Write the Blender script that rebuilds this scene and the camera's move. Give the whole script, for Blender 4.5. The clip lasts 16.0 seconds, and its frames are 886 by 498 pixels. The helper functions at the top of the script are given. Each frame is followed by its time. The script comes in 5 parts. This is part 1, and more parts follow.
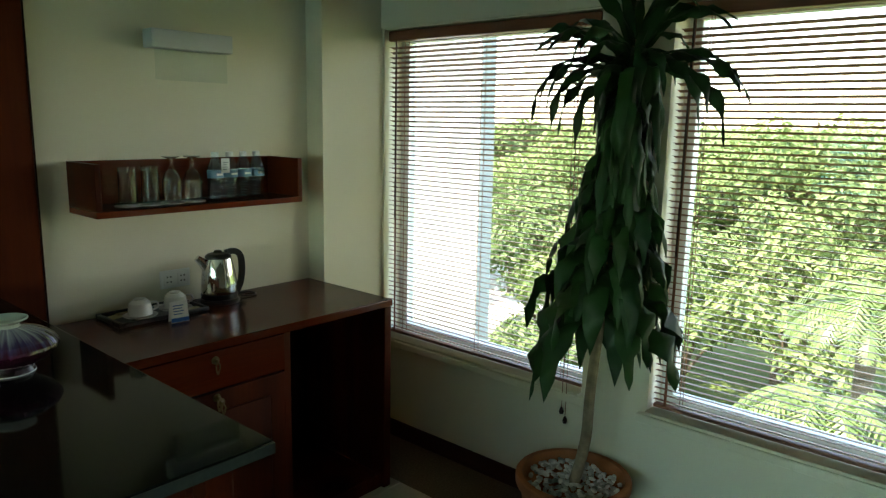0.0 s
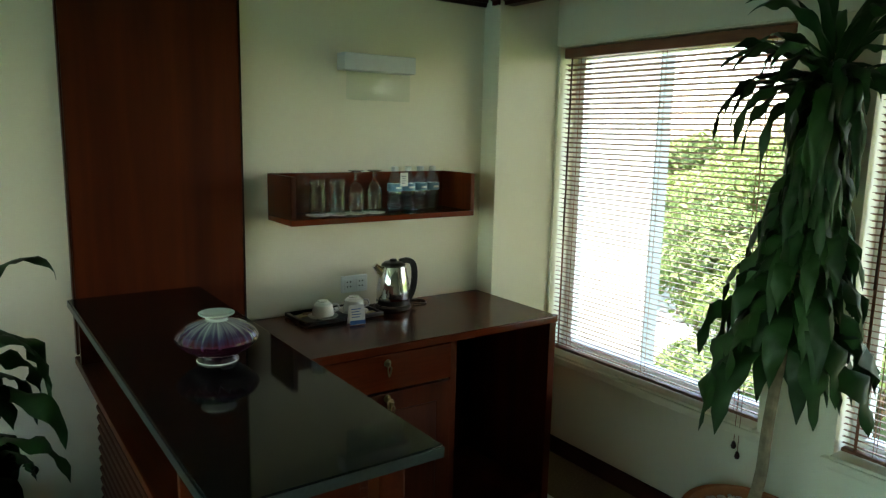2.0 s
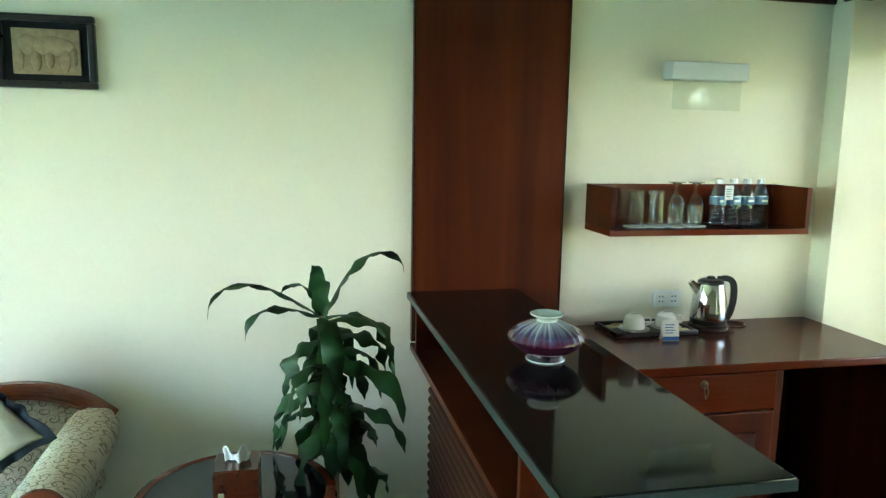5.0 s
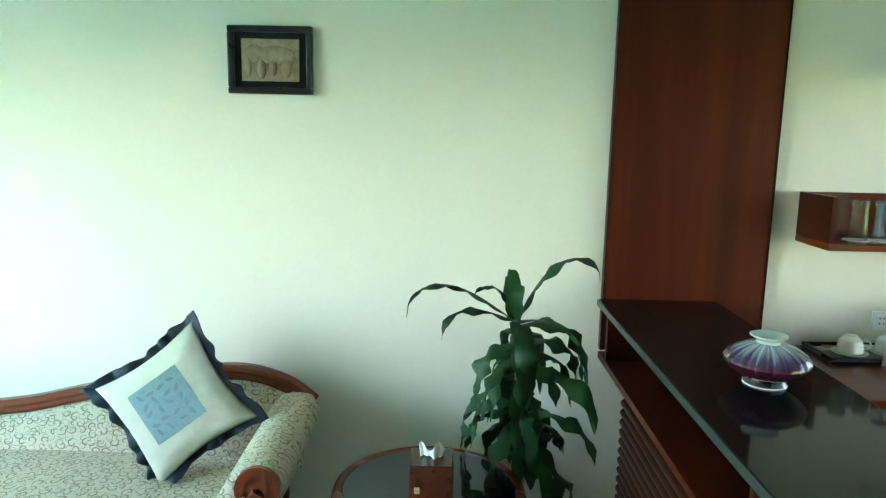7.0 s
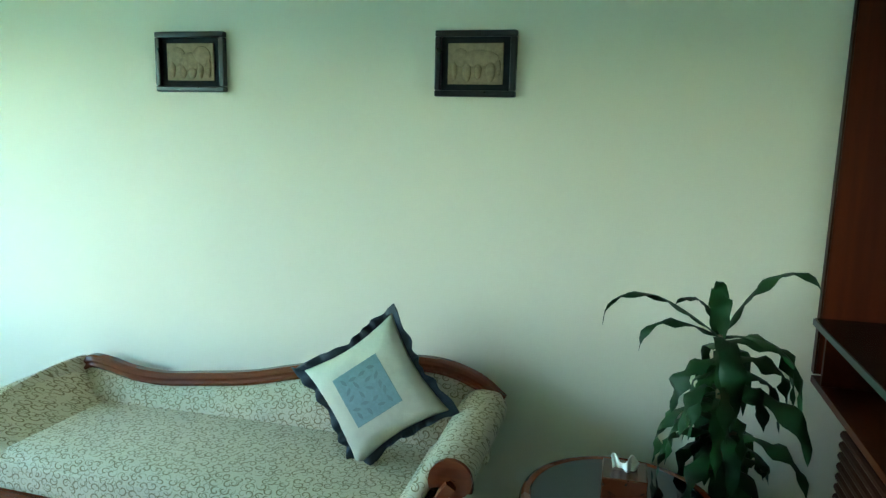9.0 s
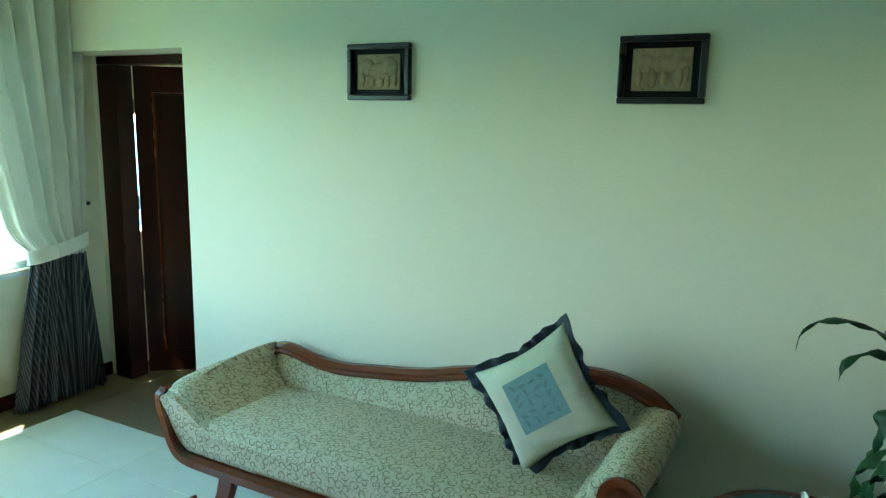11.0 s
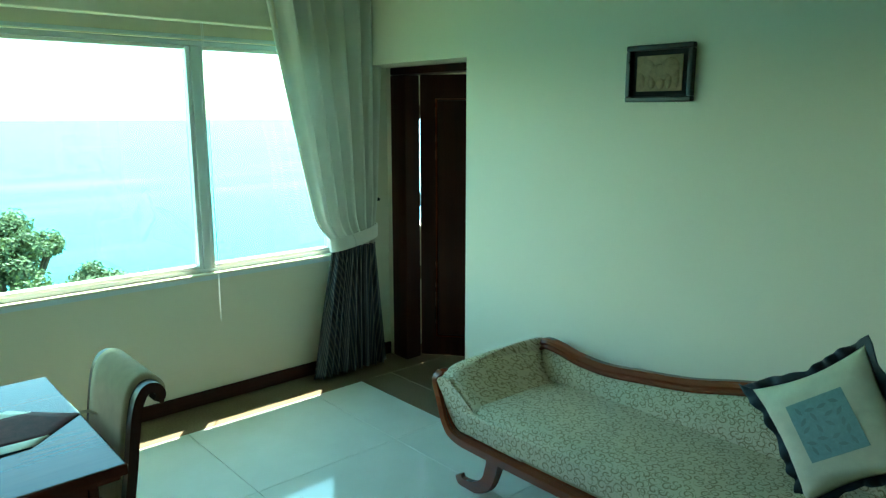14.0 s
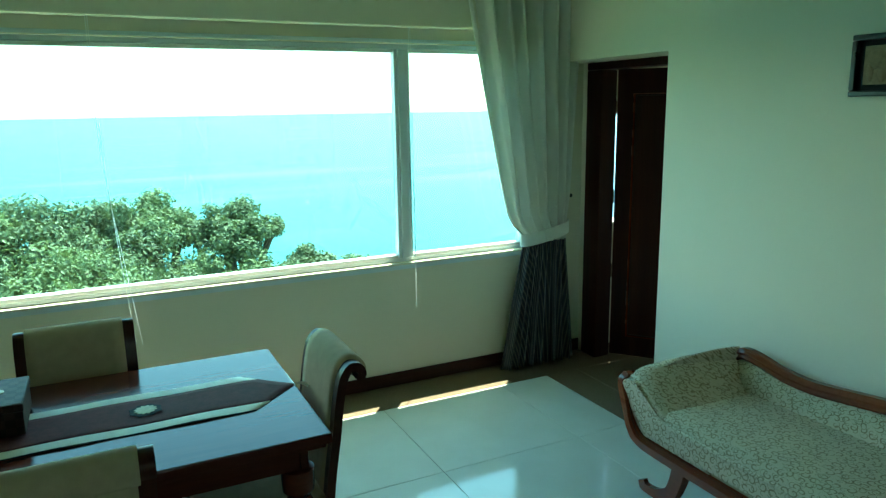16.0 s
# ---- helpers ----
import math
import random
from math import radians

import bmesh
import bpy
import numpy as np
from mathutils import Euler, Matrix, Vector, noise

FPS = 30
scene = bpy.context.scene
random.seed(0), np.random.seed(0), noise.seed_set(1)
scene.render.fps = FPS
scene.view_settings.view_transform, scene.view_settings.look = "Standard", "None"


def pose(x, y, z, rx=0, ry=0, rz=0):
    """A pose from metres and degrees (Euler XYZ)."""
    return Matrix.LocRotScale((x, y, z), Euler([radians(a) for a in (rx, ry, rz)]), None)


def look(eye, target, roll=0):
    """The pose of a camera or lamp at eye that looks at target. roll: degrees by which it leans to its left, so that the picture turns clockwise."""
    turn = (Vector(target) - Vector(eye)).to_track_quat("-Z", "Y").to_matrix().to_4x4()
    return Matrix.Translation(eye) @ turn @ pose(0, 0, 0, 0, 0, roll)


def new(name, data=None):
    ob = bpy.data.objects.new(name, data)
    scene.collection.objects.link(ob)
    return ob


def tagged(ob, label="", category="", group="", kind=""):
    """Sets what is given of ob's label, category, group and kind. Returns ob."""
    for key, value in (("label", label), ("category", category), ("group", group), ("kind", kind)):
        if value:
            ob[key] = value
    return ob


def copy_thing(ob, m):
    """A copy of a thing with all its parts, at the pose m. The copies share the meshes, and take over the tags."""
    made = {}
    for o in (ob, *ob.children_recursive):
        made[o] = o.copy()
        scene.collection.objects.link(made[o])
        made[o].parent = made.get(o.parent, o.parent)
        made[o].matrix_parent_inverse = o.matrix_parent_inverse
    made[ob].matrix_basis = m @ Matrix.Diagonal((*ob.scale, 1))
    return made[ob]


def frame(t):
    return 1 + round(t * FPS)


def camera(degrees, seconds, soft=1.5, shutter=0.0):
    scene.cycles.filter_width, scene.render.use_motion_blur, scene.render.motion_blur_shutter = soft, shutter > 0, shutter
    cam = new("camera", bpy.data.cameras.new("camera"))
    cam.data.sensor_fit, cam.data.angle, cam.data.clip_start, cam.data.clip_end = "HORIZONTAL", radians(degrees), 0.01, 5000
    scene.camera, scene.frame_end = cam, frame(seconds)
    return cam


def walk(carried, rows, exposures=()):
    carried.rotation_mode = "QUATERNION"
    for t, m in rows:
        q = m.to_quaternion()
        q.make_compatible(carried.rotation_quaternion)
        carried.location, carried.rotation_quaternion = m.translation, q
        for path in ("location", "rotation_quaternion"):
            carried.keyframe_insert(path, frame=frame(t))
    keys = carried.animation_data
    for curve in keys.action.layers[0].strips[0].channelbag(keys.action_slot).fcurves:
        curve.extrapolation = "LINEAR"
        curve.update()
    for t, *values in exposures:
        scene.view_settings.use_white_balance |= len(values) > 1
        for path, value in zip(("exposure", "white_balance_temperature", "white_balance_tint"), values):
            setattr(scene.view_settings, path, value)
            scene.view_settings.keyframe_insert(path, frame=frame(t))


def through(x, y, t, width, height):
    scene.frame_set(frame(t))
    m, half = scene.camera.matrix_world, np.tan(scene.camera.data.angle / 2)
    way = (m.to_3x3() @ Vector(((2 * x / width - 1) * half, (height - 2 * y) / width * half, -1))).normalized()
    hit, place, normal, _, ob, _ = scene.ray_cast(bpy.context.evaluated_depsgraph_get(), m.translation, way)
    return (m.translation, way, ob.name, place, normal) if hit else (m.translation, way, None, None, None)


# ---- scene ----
# the camera: carried by hand, turning from the bar to the sea window
cam = camera(64.4, 16.0, soft=1.3)
PATH = [
    (0, pose(0.273, -0.040, 1.556, 79.71, -1.10, -48.45)),
    (0.5, pose(0.264, -0.043, 1.565, 79.81, -1.31, -45.36)),
    (1, pose(0.253, -0.048, 1.573, 79.90, -1.35, -42.25)),
    (1.5, pose(0.241, -0.056, 1.577, 80.09, -1.38, -38.95)),
    (2, pose(0.236, -0.054, 1.572, 80.45, -1.28, -34.96)),
    (2.5, pose(0.237, -0.046, 1.560, 80.84, -1.29, -31.02)),
    (3, pose(0.232, -0.042, 1.548, 81.13, -1.12, -26.89)),
    (3.5, pose(0.215, -0.043, 1.542, 81.45, -0.93, -22.97)),
    (4, pose(0.186, -0.044, 1.543, 81.54, -0.90, -18.84)),
    (6.5, pose(0.008, 0.005, 1.581, 80.60, -1.11, -2.81)),
    (7, pose(-0.023, 0.007, 1.583, 80.47, -1.19, 0.56)),
    (7.5, pose(-0.046, 0.003, 1.582, 80.37, -1.26, 3.54)),
    (8, pose(-0.064, -0.003, 1.582, 80.42, -1.16, 7.19)),
    (8.5, pose(-0.087, 0.000, 1.586, 80.34, -1.30, 10.57)),
    (9, pose(-0.107, -0.001, 1.593, 80.07, -1.32, 14.64)),
    (11.5, pose(-0.152, -0.031, 1.639, 79.42, -1.03, 31.30)),
    (12, pose(-0.154, -0.050, 1.647, 79.27, -0.82, 34.84)),
    (12.5, pose(-0.158, -0.074, 1.652, 79.26, -0.68, 37.89)),
    (13, pose(-0.168, -0.093, 1.653, 79.14, -0.54, 41.35)),
    (13.5, pose(-0.178, -0.109, 1.654, 79.23, -0.22, 44.36)),
    (14, pose(-0.183, -0.120, 1.656, 79.12, 0.05, 48.15)),
    (14.5, pose(-0.179, -0.126, 1.664, 79.07, 0.19, 51.85)),
    (15, pose(-0.166, -0.131, 1.676, 78.97, 0.40, 56.21)),
    (15.5, pose(-0.149, -0.137, 1.685, 78.70, 0.54, 59.75)),
    (16, pose(-0.137, -0.141, 1.692, 78.52, 0.88, 63.79)),
]
LIGHT = [(0.0, 3.70, 7700, 20), (1.5, 3.88, 7700, 20), (2.5, 4.54, 7600, 20), (3.5, 5.26, 7400, 20), (4.2, 5.60, 7150, 20), (7.0, 5.66, 6500, 17), (9.0, 4.80, 6450, 8), (11.5, 4.33, 6450, -5), (12.5, 4.03, 6500, -12), (14.0, 3.68, 6400, -16), (16.0, 3.24, 6250, -18)]
walk(cam, PATH, LIGHT)

# ---- sky and sun ----
SUN_WAY = Vector((0.342, -0.26, -1.0)).normalized()
world = bpy.data.worlds.new("sky")
scene.world = world
world.use_nodes = True
wn = world.node_tree
wn.nodes.clear()
sky = wn.nodes.new("ShaderNodeTexSky")
sky.sky_type = 'NISHITA'
sky.sun_disc = False
sky.sun_elevation = math.asin(-SUN_WAY.z)
sky.sun_rotation = math.atan2(-SUN_WAY.x, -SUN_WAY.y)
sky.dust_density = 0.8
wbg = wn.nodes.new("ShaderNodeBackground")
wbg.inputs["Strength"].default_value = 0.15
wout = wn.nodes.new("ShaderNodeOutputWorld")
wn.links.new(sky.outputs[0], wbg.inputs[0])
wn.links.new(wbg.outputs[0], wout.inputs[0])
sun = new("sun", bpy.data.lights.new("sun", 'SUN'))
sun.data.energy, sun.data.angle, sun.data.color = 2.6, radians(0.5), (1.0, 0.95, 0.87)
sun.matrix_world = look((-8, 4, 16), Vector((-8, 4, 16)) + SUN_WAY)


# ---- materials ----
def nodes(name):
    m = bpy.data.materials.new(name)
    m.use_nodes = True
    nt = m.node_tree
    return m, nt, nt.nodes["Principled BSDF"]


def tex(nt, scale, kind="ShaderNodeTexNoise", stretch=(1, 1, 1), detail=4.0, coords="Object"):
    co = nt.nodes.new("ShaderNodeTexCoord")
    mp = nt.nodes.new("ShaderNodeMapping")
    mp.inputs["Scale"].default_value = stretch
    tx = nt.nodes.new(kind)
    tx.inputs["Scale"].default_value = scale
    if "Detail" in tx.inputs:
        tx.inputs["Detail"].default_value = detail
    nt.links.new(co.outputs[coords], mp.inputs[0])
    nt.links.new(mp.outputs[0], tx.inputs["Vector"])
    return tx


def ramp(nt, source, stops):
    r = nt.nodes.new("ShaderNodeValToRGB")
    e = r.color_ramp.elements
    while len(e) < len(stops):
        e.new(0.5)
    for el, (p, c) in zip(e, stops):
        el.position, el.color = p, (*c, 1) if len(c) == 3 else c
    nt.links.new(source, r.inputs[0])
    return r


def bump(nt, bsdf, source, strength, distance=0.002):
    b = nt.nodes.new("ShaderNodeBump")
    b.inputs["Strength"].default_value, b.inputs["Distance"].default_value = strength, distance
    nt.links.new(source, b.inputs["Height"])
    nt.links.new(b.outputs[0], bsdf.inputs["Normal"])


def mix(nt, fac, a, b, how='MIX'):
    m = nt.nodes.new("ShaderNodeMix")
    m.data_type, m.blend_type = 'RGBA', how
    for sock, v in ((m.inputs[0], fac), (m.inputs[6], a), (m.inputs[7], b)):
        if hasattr(v, "is_linked"):
            nt.links.new(v, sock)
        else:
            sock.default_value = v if isinstance(v, float) else (*v, 1)
    return m.outputs[2]


def shade(c, k):
    return tuple(min(1.0, x * k) for x in c)


def plain(name, color, rough=0.5, metal=0.0, vary=0.12, scale=8.0, relief=0.1, fine=120.0, coat=0.0):
    """A surface with broad unevenness of tone and a fine relief."""
    m, nt, b = nodes(name)
    big = tex(nt, scale)
    small = tex(nt, fine, detail=3.0)
    r = ramp(nt, big.outputs[0], [(0.25, shade(color, 1 - vary)), (0.75, shade(color, 1 + vary))])
    r2 = ramp(nt, small.outputs[0], [(0.3, (1 - vary / 2,) * 3), (0.7, (1.0,) * 3)])
    nt.links.new(mix(nt, 1.0, r.outputs[0], r2.outputs[0], 'MULTIPLY'), b.inputs["Base Color"])
    rr = ramp(nt, big.outputs[0], [(0.2, (max(rough - 0.07, 0.02),) * 3), (0.8, (min(rough + 0.07, 1),) * 3)])
    nt.links.new(rr.outputs[0], b.inputs["Roughness"])
    b.inputs["Metallic"].default_value = metal
    if rough >= 0.5:
        b.inputs["Specular IOR Level"].default_value = 0.2
    b.inputs["Coat Weight"].default_value = coat
    b.inputs["Coat Roughness"].default_value = 0.08
    if relief:
        bump(nt, b, small.outputs[0], relief)
    return m


def wood(name, dark, light, axis="z", rough=0.3, coat=0.3, grain=9.0):
    """Stained, varnished wood with its grain along one axis."""
    m, nt, b = nodes(name)
    st = {"x": (0.06, 1, 1), "y": (1, 0.06, 1), "z": (1, 1, 0.06)}[axis]
    n1 = tex(nt, grain, stretch=st, detail=6.0)
    n1.inputs["Distortion"].default_value = 0.6
    n2 = tex(nt, grain * 14, stretch=st, detail=4.0)
    r1 = ramp(nt, n1.outputs[0], [(0.3, dark), (0.55, tuple((a + c) / 2 for a, c in zip(dark, light))), (0.72, light)])
    r2 = ramp(nt, n2.outputs[0], [(0.35, (0.80,) * 3), (0.65, (1.0,) * 3)])
    b.inputs["Specular IOR Level"].default_value = 0.12
    nt.links.new(mix(nt, 0.8, r1.outputs[0], r2.outputs[0], 'MULTIPLY'), b.inputs["Base Color"])
    rr = ramp(nt, n1.outputs[0], [(0.3, (rough - 0.02,) * 3), (0.7, (rough + 0.05,) * 3)])
    nt.links.new(rr.outputs[0], b.inputs["Roughness"])
    b.inputs["Coat Weight"].default_value, b.inputs["Coat Roughness"].default_value = coat, 0.12
    bump(nt, b, n2.outputs[0], 0.03, 0.001)
    return m


def pane_glass(name, tint, gloss=0.06):
    """Flat window glass: tinted see-through with a mirror sheen."""
    m, nt, b = nodes(name)
    nt.nodes.remove(b)
    tr = nt.nodes.new("ShaderNodeBsdfTransparent")
    tr.inputs[0].default_value = (*tint, 1)
    gl = nt.nodes.new("ShaderNodeBsdfGlossy")
    gl.inputs["Roughness"].default_value = 0.01
    mx = nt.nodes.new("ShaderNodeMixShader")
    mx.inputs[0].default_value = gloss
    nt.links.new(tr.outputs[0], mx.inputs[1])
    nt.links.new(gl.outputs[0], mx.inputs[2])
    nt.links.new(mx.outputs[0], nt.nodes["Material Output"].inputs[0])
    return m


def clear_glass(name, tint=(0.97, 0.99, 0.98), rough=0.02):
    m, nt, b = nodes(name)
    b.inputs["Base Color"].default_value = (*tint, 1)
    b.inputs["Transmission Weight"].default_value = 1.0
    b.inputs["Roughness"].default_value = rough
    b.inputs["IOR"].default_value = 1.45
    return m


def random_tone(nt, low, high, island=False):
    """A tone that differs from piece to piece."""
    if island:
        src = nt.nodes.new("ShaderNodeNewGeometry").outputs["Random Per Island"]
    else:
        src = nt.nodes.new("ShaderNodeObjectInfo").outputs["Random"]
    return ramp(nt, src, [(0.0, low), (1.0, high)]).outputs[0]


def foliage(name, low, high, rough=0.45, through=0.25):
    m, nt, b = nodes(name)
    n = tex(nt, 14.0)
    r = ramp(nt, n.outputs[0], [(0.3, (0.75,) * 3), (0.7, (1.1,) * 3)])
    c = mix(nt, 1.0, random_tone(nt, low, high, True), r.outputs[0], 'MULTIPLY')
    nt.links.new(c, b.inputs["Base Color"])
    b.inputs["Roughness"].default_value = rough
    tl = nt.nodes.new("ShaderNodeBsdfTranslucent")
    nt.links.new(c, tl.inputs[0])
    mx = nt.nodes.new("ShaderNodeMixShader")
    mx.inputs[0].default_value = through
    nt.links.new(b.outputs[0], mx.inputs[1])
    nt.links.new(tl.outputs[0], mx.inputs[2])
    nt.links.new(mx.outputs[0], nt.nodes["Material Output"].inputs[0])
    return m


def calc(nt, how, a, b=None, c=None):
    """One step of arithmetic on node values."""
    m = nt.nodes.new("ShaderNodeMath")
    m.operation = how
    for sock, v in zip(m.inputs, (a, b, c)):
        if v is None:
            continue
        if hasattr(v, "is_linked"):
            nt.links.new(v, sock)
        else:
            sock.default_value = v
    return m.outputs[0]


def scroll_cloth(name, ground, thread, size=24.0):
    """Woven upholstery strewn with small spiral curls."""
    m, nt, b = nodes(name)
    co = nt.nodes.new("ShaderNodeTexCoord")
    sp = nt.nodes.new("ShaderNodeSeparateXYZ")
    nt.links.new(co.outputs["Object"], sp.inputs[0])
    flat = nt.nodes.new("ShaderNodeCombineXYZ")
    nt.links.new(sp.outputs[0], flat.inputs[0])
    nt.links.new(calc(nt, 'ADD', sp.outputs[1], sp.outputs[2]), flat.inputs[1])
    total = None
    for s, shift, wide in ((size, 0.0, 0.15), (size * 1.12, 0.37, 0.12)):
        moved = nt.nodes.new("ShaderNodeVectorMath")
        moved.operation = 'ADD'
        moved.inputs[1].default_value = (shift, shift * 0.6, 0)
        nt.links.new(flat.outputs[0], moved.inputs[0])
        v = nt.nodes.new("ShaderNodeTexVoronoi")
        v.voronoi_dimensions = '2D'
        v.inputs["Scale"].default_value, v.inputs["Randomness"].default_value = s, 0.75
        nt.links.new(moved.outputs[0], v.inputs["Vector"])
        away = nt.nodes.new("ShaderNodeVectorMath")
        away.operation = 'SUBTRACT'
        nt.links.new(moved.outputs[0], away.inputs[0])
        nt.links.new(v.outputs["Position"], away.inputs[1])
        d = nt.nodes.new("ShaderNodeSeparateXYZ")
        nt.links.new(away.outputs[0], d.inputs[0])
        cell = nt.nodes.new("ShaderNodeSeparateXYZ")
        nt.links.new(v.outputs["Color"], cell.inputs[0])
        hand = calc(nt, 'SIGN', calc(nt, 'SUBTRACT', cell.outputs[0], 0.5))
        ang = calc(nt, 'DIVIDE', calc(nt, 'MULTIPLY', calc(nt, 'ARCTAN2', d.outputs[1], d.outputs[0]), hand), 2 * math.pi)
        turn = calc(nt, 'ADD', calc(nt, 'MULTIPLY_ADD', v.outputs["Distance"], 1.9, ang), cell.outputs[1])
        line = calc(nt, 'ABSOLUTE', calc(nt, 'SUBTRACT', calc(nt, 'FRACT', turn), 0.5))
        curl = ramp(nt, line, [(wide * 0.6, (1, 1, 1)), (wide, (0, 0, 0))]).outputs[0]
        rim = ramp(nt, v.outputs["Distance"], [(0.08, (0, 0, 0)), (0.13, (1, 1, 1)), (0.50, (1, 1, 1)), (0.58, (0, 0, 0))]).outputs[0]
        cur = mix(nt, 1.0, curl, rim, 'MULTIPLY')
        total = cur if total is None else mix(nt, 0.7, total, mix(nt, 1.0, total, cur, 'LIGHTEN'))
    weave = tex(nt, 420.0, detail=1.0)
    w = ramp(nt, weave.outputs[0], [(0.3, (0.82,) * 3), (0.7, (1.0,) * 3)])
    soil = ramp(nt, tex(nt, 5.0).outputs[0], [(0.3, (0.93,) * 3), (0.7, (1.0,) * 3)])
    col = mix(nt, 1.0, mix(nt, total, ground, thread), soil.outputs[0], 'MULTIPLY')
    nt.links.new(mix(nt, 1.0, col, w.outputs[0], 'MULTIPLY'), b.inputs["Base Color"])
    b.inputs["Roughness"].default_value = 0.75
    b.inputs["Sheen Weight"].default_value = 0.15
    bump(nt, b, weave.outputs[0], 0.25, 0.001)
    return m


def striped_cloth(name):
    m, nt, b = nodes(name)
    w = tex(nt, 1.0, "ShaderNodeTexWave", stretch=(0, 46, 0))
    w.bands_direction = 'Y'
    w.inputs["Distortion"].default_value = 0.0
    n = tex(nt, 90.0, stretch=(0, 1, 0))
    r = ramp(nt, w.outputs["Color"], [(0.2, (0.035, 0.04, 0.055)), (0.6, (0.07, 0.075, 0.09)), (0.88, (0.09, 0.085, 0.08)), (0.96, (0.19, 0.18, 0.15))])
    r2 = ramp(nt, n.outputs[0], [(0.35, (0.6,) * 3), (0.65, (1.15,) * 3)])
    nt.links.new(mix(nt, 1.0, r.outputs[0], r2.outputs[0], 'MULTIPLY'), b.inputs["Base Color"])
    b.inputs["Roughness"].default_value = 0.8
    return m


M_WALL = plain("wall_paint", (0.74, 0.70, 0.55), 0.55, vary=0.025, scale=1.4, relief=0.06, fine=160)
# unseen rear wall: darker than the cream paint to weaken bounced light
M_SOUTH = plain("bounce_cut_tan", (0.27, 0.23, 0.17), 0.7, vary=0.05, scale=1.4, relief=0.06, fine=160)
M_CEIL = plain("ceiling_paint", (0.70, 0.69, 0.64), 0.8, vary=0.02, scale=1.0, relief=0.05)
M_OUT = plain("white_render", (0.80, 0.79, 0.76), 0.8, vary=0.04, scale=1.5, relief=0.2)
M_PANEL = wood("mahogany_panel", (0.040, 0.0056, 0.0012), (0.145, 0.024, 0.004), "z", 0.45, 0.0, 4.0)
M_BARWOOD = wood("mahogany_bar", (0.055, 0.008, 0.0016), (0.095, 0.016, 0.003), "y", 0.42, 0.05)
M_DESK = wood("mahogany_desk", (0.11, 0.0145, 0.0034), (0.145, 0.022, 0.005), "x", 0.22, 0.10)
M_DARKWOOD = wood("dark_wood", (0.0224, 0.0056, 0.0032), (0.052, 0.0128, 0.0056), "z", 0.32, 0.3)
M_TRIMWOOD = wood("trim_wood", (0.035, 0.010, 0.006), (0.075, 0.022, 0.011), "y", 0.35, 0.3)
M_CARVED = wood("carved_wood", (0.13, 0.024, 0.007), (0.22, 0.050, 0.014), "x", 0.25, 0.5)
M_TABLE = wood("dining_wood", (0.050, 0.010, 0.005), (0.10, 0.022, 0.009), "y", 0.12, 0.0)
M_TABLE.node_tree.nodes["Principled BSDF"].inputs["Specular IOR Level"].default_value = 0.14
M_SLAT = wood("blind_wood", (0.22, 0.085, 0.05), (0.32, 0.14, 0.085), "y", 0.4, 0.1)
M_STONE = plain("black_granite", (0.010, 0.012, 0.011), 0.02, vary=0.5, scale=160, relief=0.0)
M_STONE.node_tree.nodes["Principled BSDF"].inputs["Specular IOR Level"].default_value = 0.17
M_EDGE = plain("granite_edge", (0.020, 0.033, 0.030), 0.35, vary=0.3, scale=150, relief=0.05)
M_TILE, _nt, _b = nodes("porcelain_tile")
_n = tex(_nt, 3.0)
_r = ramp(_nt, _n.outputs[0], [(0.3, (0.62, 0.62, 0.55)), (0.7, (0.70, 0.70, 0.63))])
_nt.links.new(mix(_nt, 1.0, _r.outputs[0], random_tone(_nt, (0.95,) * 3, (1.0,) * 3), 'MULTIPLY'), _b.inputs["Base Color"])
_b.inputs["Roughness"].default_value = 0.07
M_BAND = plain("brown_granite", (0.20, 0.145, 0.095), 0.22, vary=0.25, scale=110, relief=0.03)
M_GROUT = plain("grout", (0.45, 0.43, 0.38), 0.8)
M_SKIRT = wood("skirting_wood", (0.03, 0.008, 0.005), (0.065, 0.018, 0.010), "y", 0.35, 0.3)
M_RIB = wood("dark_rib_wood", (0.022, 0.005, 0.002), (0.045, 0.011, 0.004), "y", 0.55, 0.0)
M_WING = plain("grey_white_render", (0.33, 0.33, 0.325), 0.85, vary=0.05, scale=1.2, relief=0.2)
M_WHITE = plain("white_paint", (0.78, 0.80, 0.77), 0.4, vary=0.03, relief=0.03)
M_ALU = plain("window_paint", (0.66, 0.74, 0.76), 0.35, vary=0.04, relief=0.02)
M_GLASS_W = pane_glass("tinted_glass", (0.78, 0.95, 0.90))
M_GLASS_E = pane_glass("clear_pane", (0.89, 0.945, 0.91))
M_CLEAR = clear_glass("clear_glass")
M_PLATE = pane_glass("lamp_glass", (0.93, 0.96, 0.95), 0.02)
M_WATER = pane_glass("bottle_plastic", (0.74, 0.83, 0.86), 0.16)
M_LABEL = plain("blue_label", (0.13, 0.27, 0.40), 0.4, vary=0.1)
M_PAPER = plain("paper", (0.82, 0.82, 0.78), 0.7, vary=0.03)
M_BLUE = plain("card_blue", (0.04, 0.16, 0.42), 0.5)
M_INK = plain("ink", (0.10, 0.12, 0.16), 0.6)
M_CHINA = plain("white_china", (0.80, 0.80, 0.76), 0.15, vary=0.03, relief=0.0, coat=0.4)
M_STEEL = plain("polished_steel", (0.72, 0.71, 0.68), 0.10, 1.0, vary=0.04, relief=0.0)
M_BLACK = plain("black_plastic", (0.012, 0.012, 0.012), 0.3, vary=0.2, relief=0.03)
M_BRASS = plain("aged_brass", (0.17, 0.125, 0.065), 0.38, 1.0, vary=0.2)
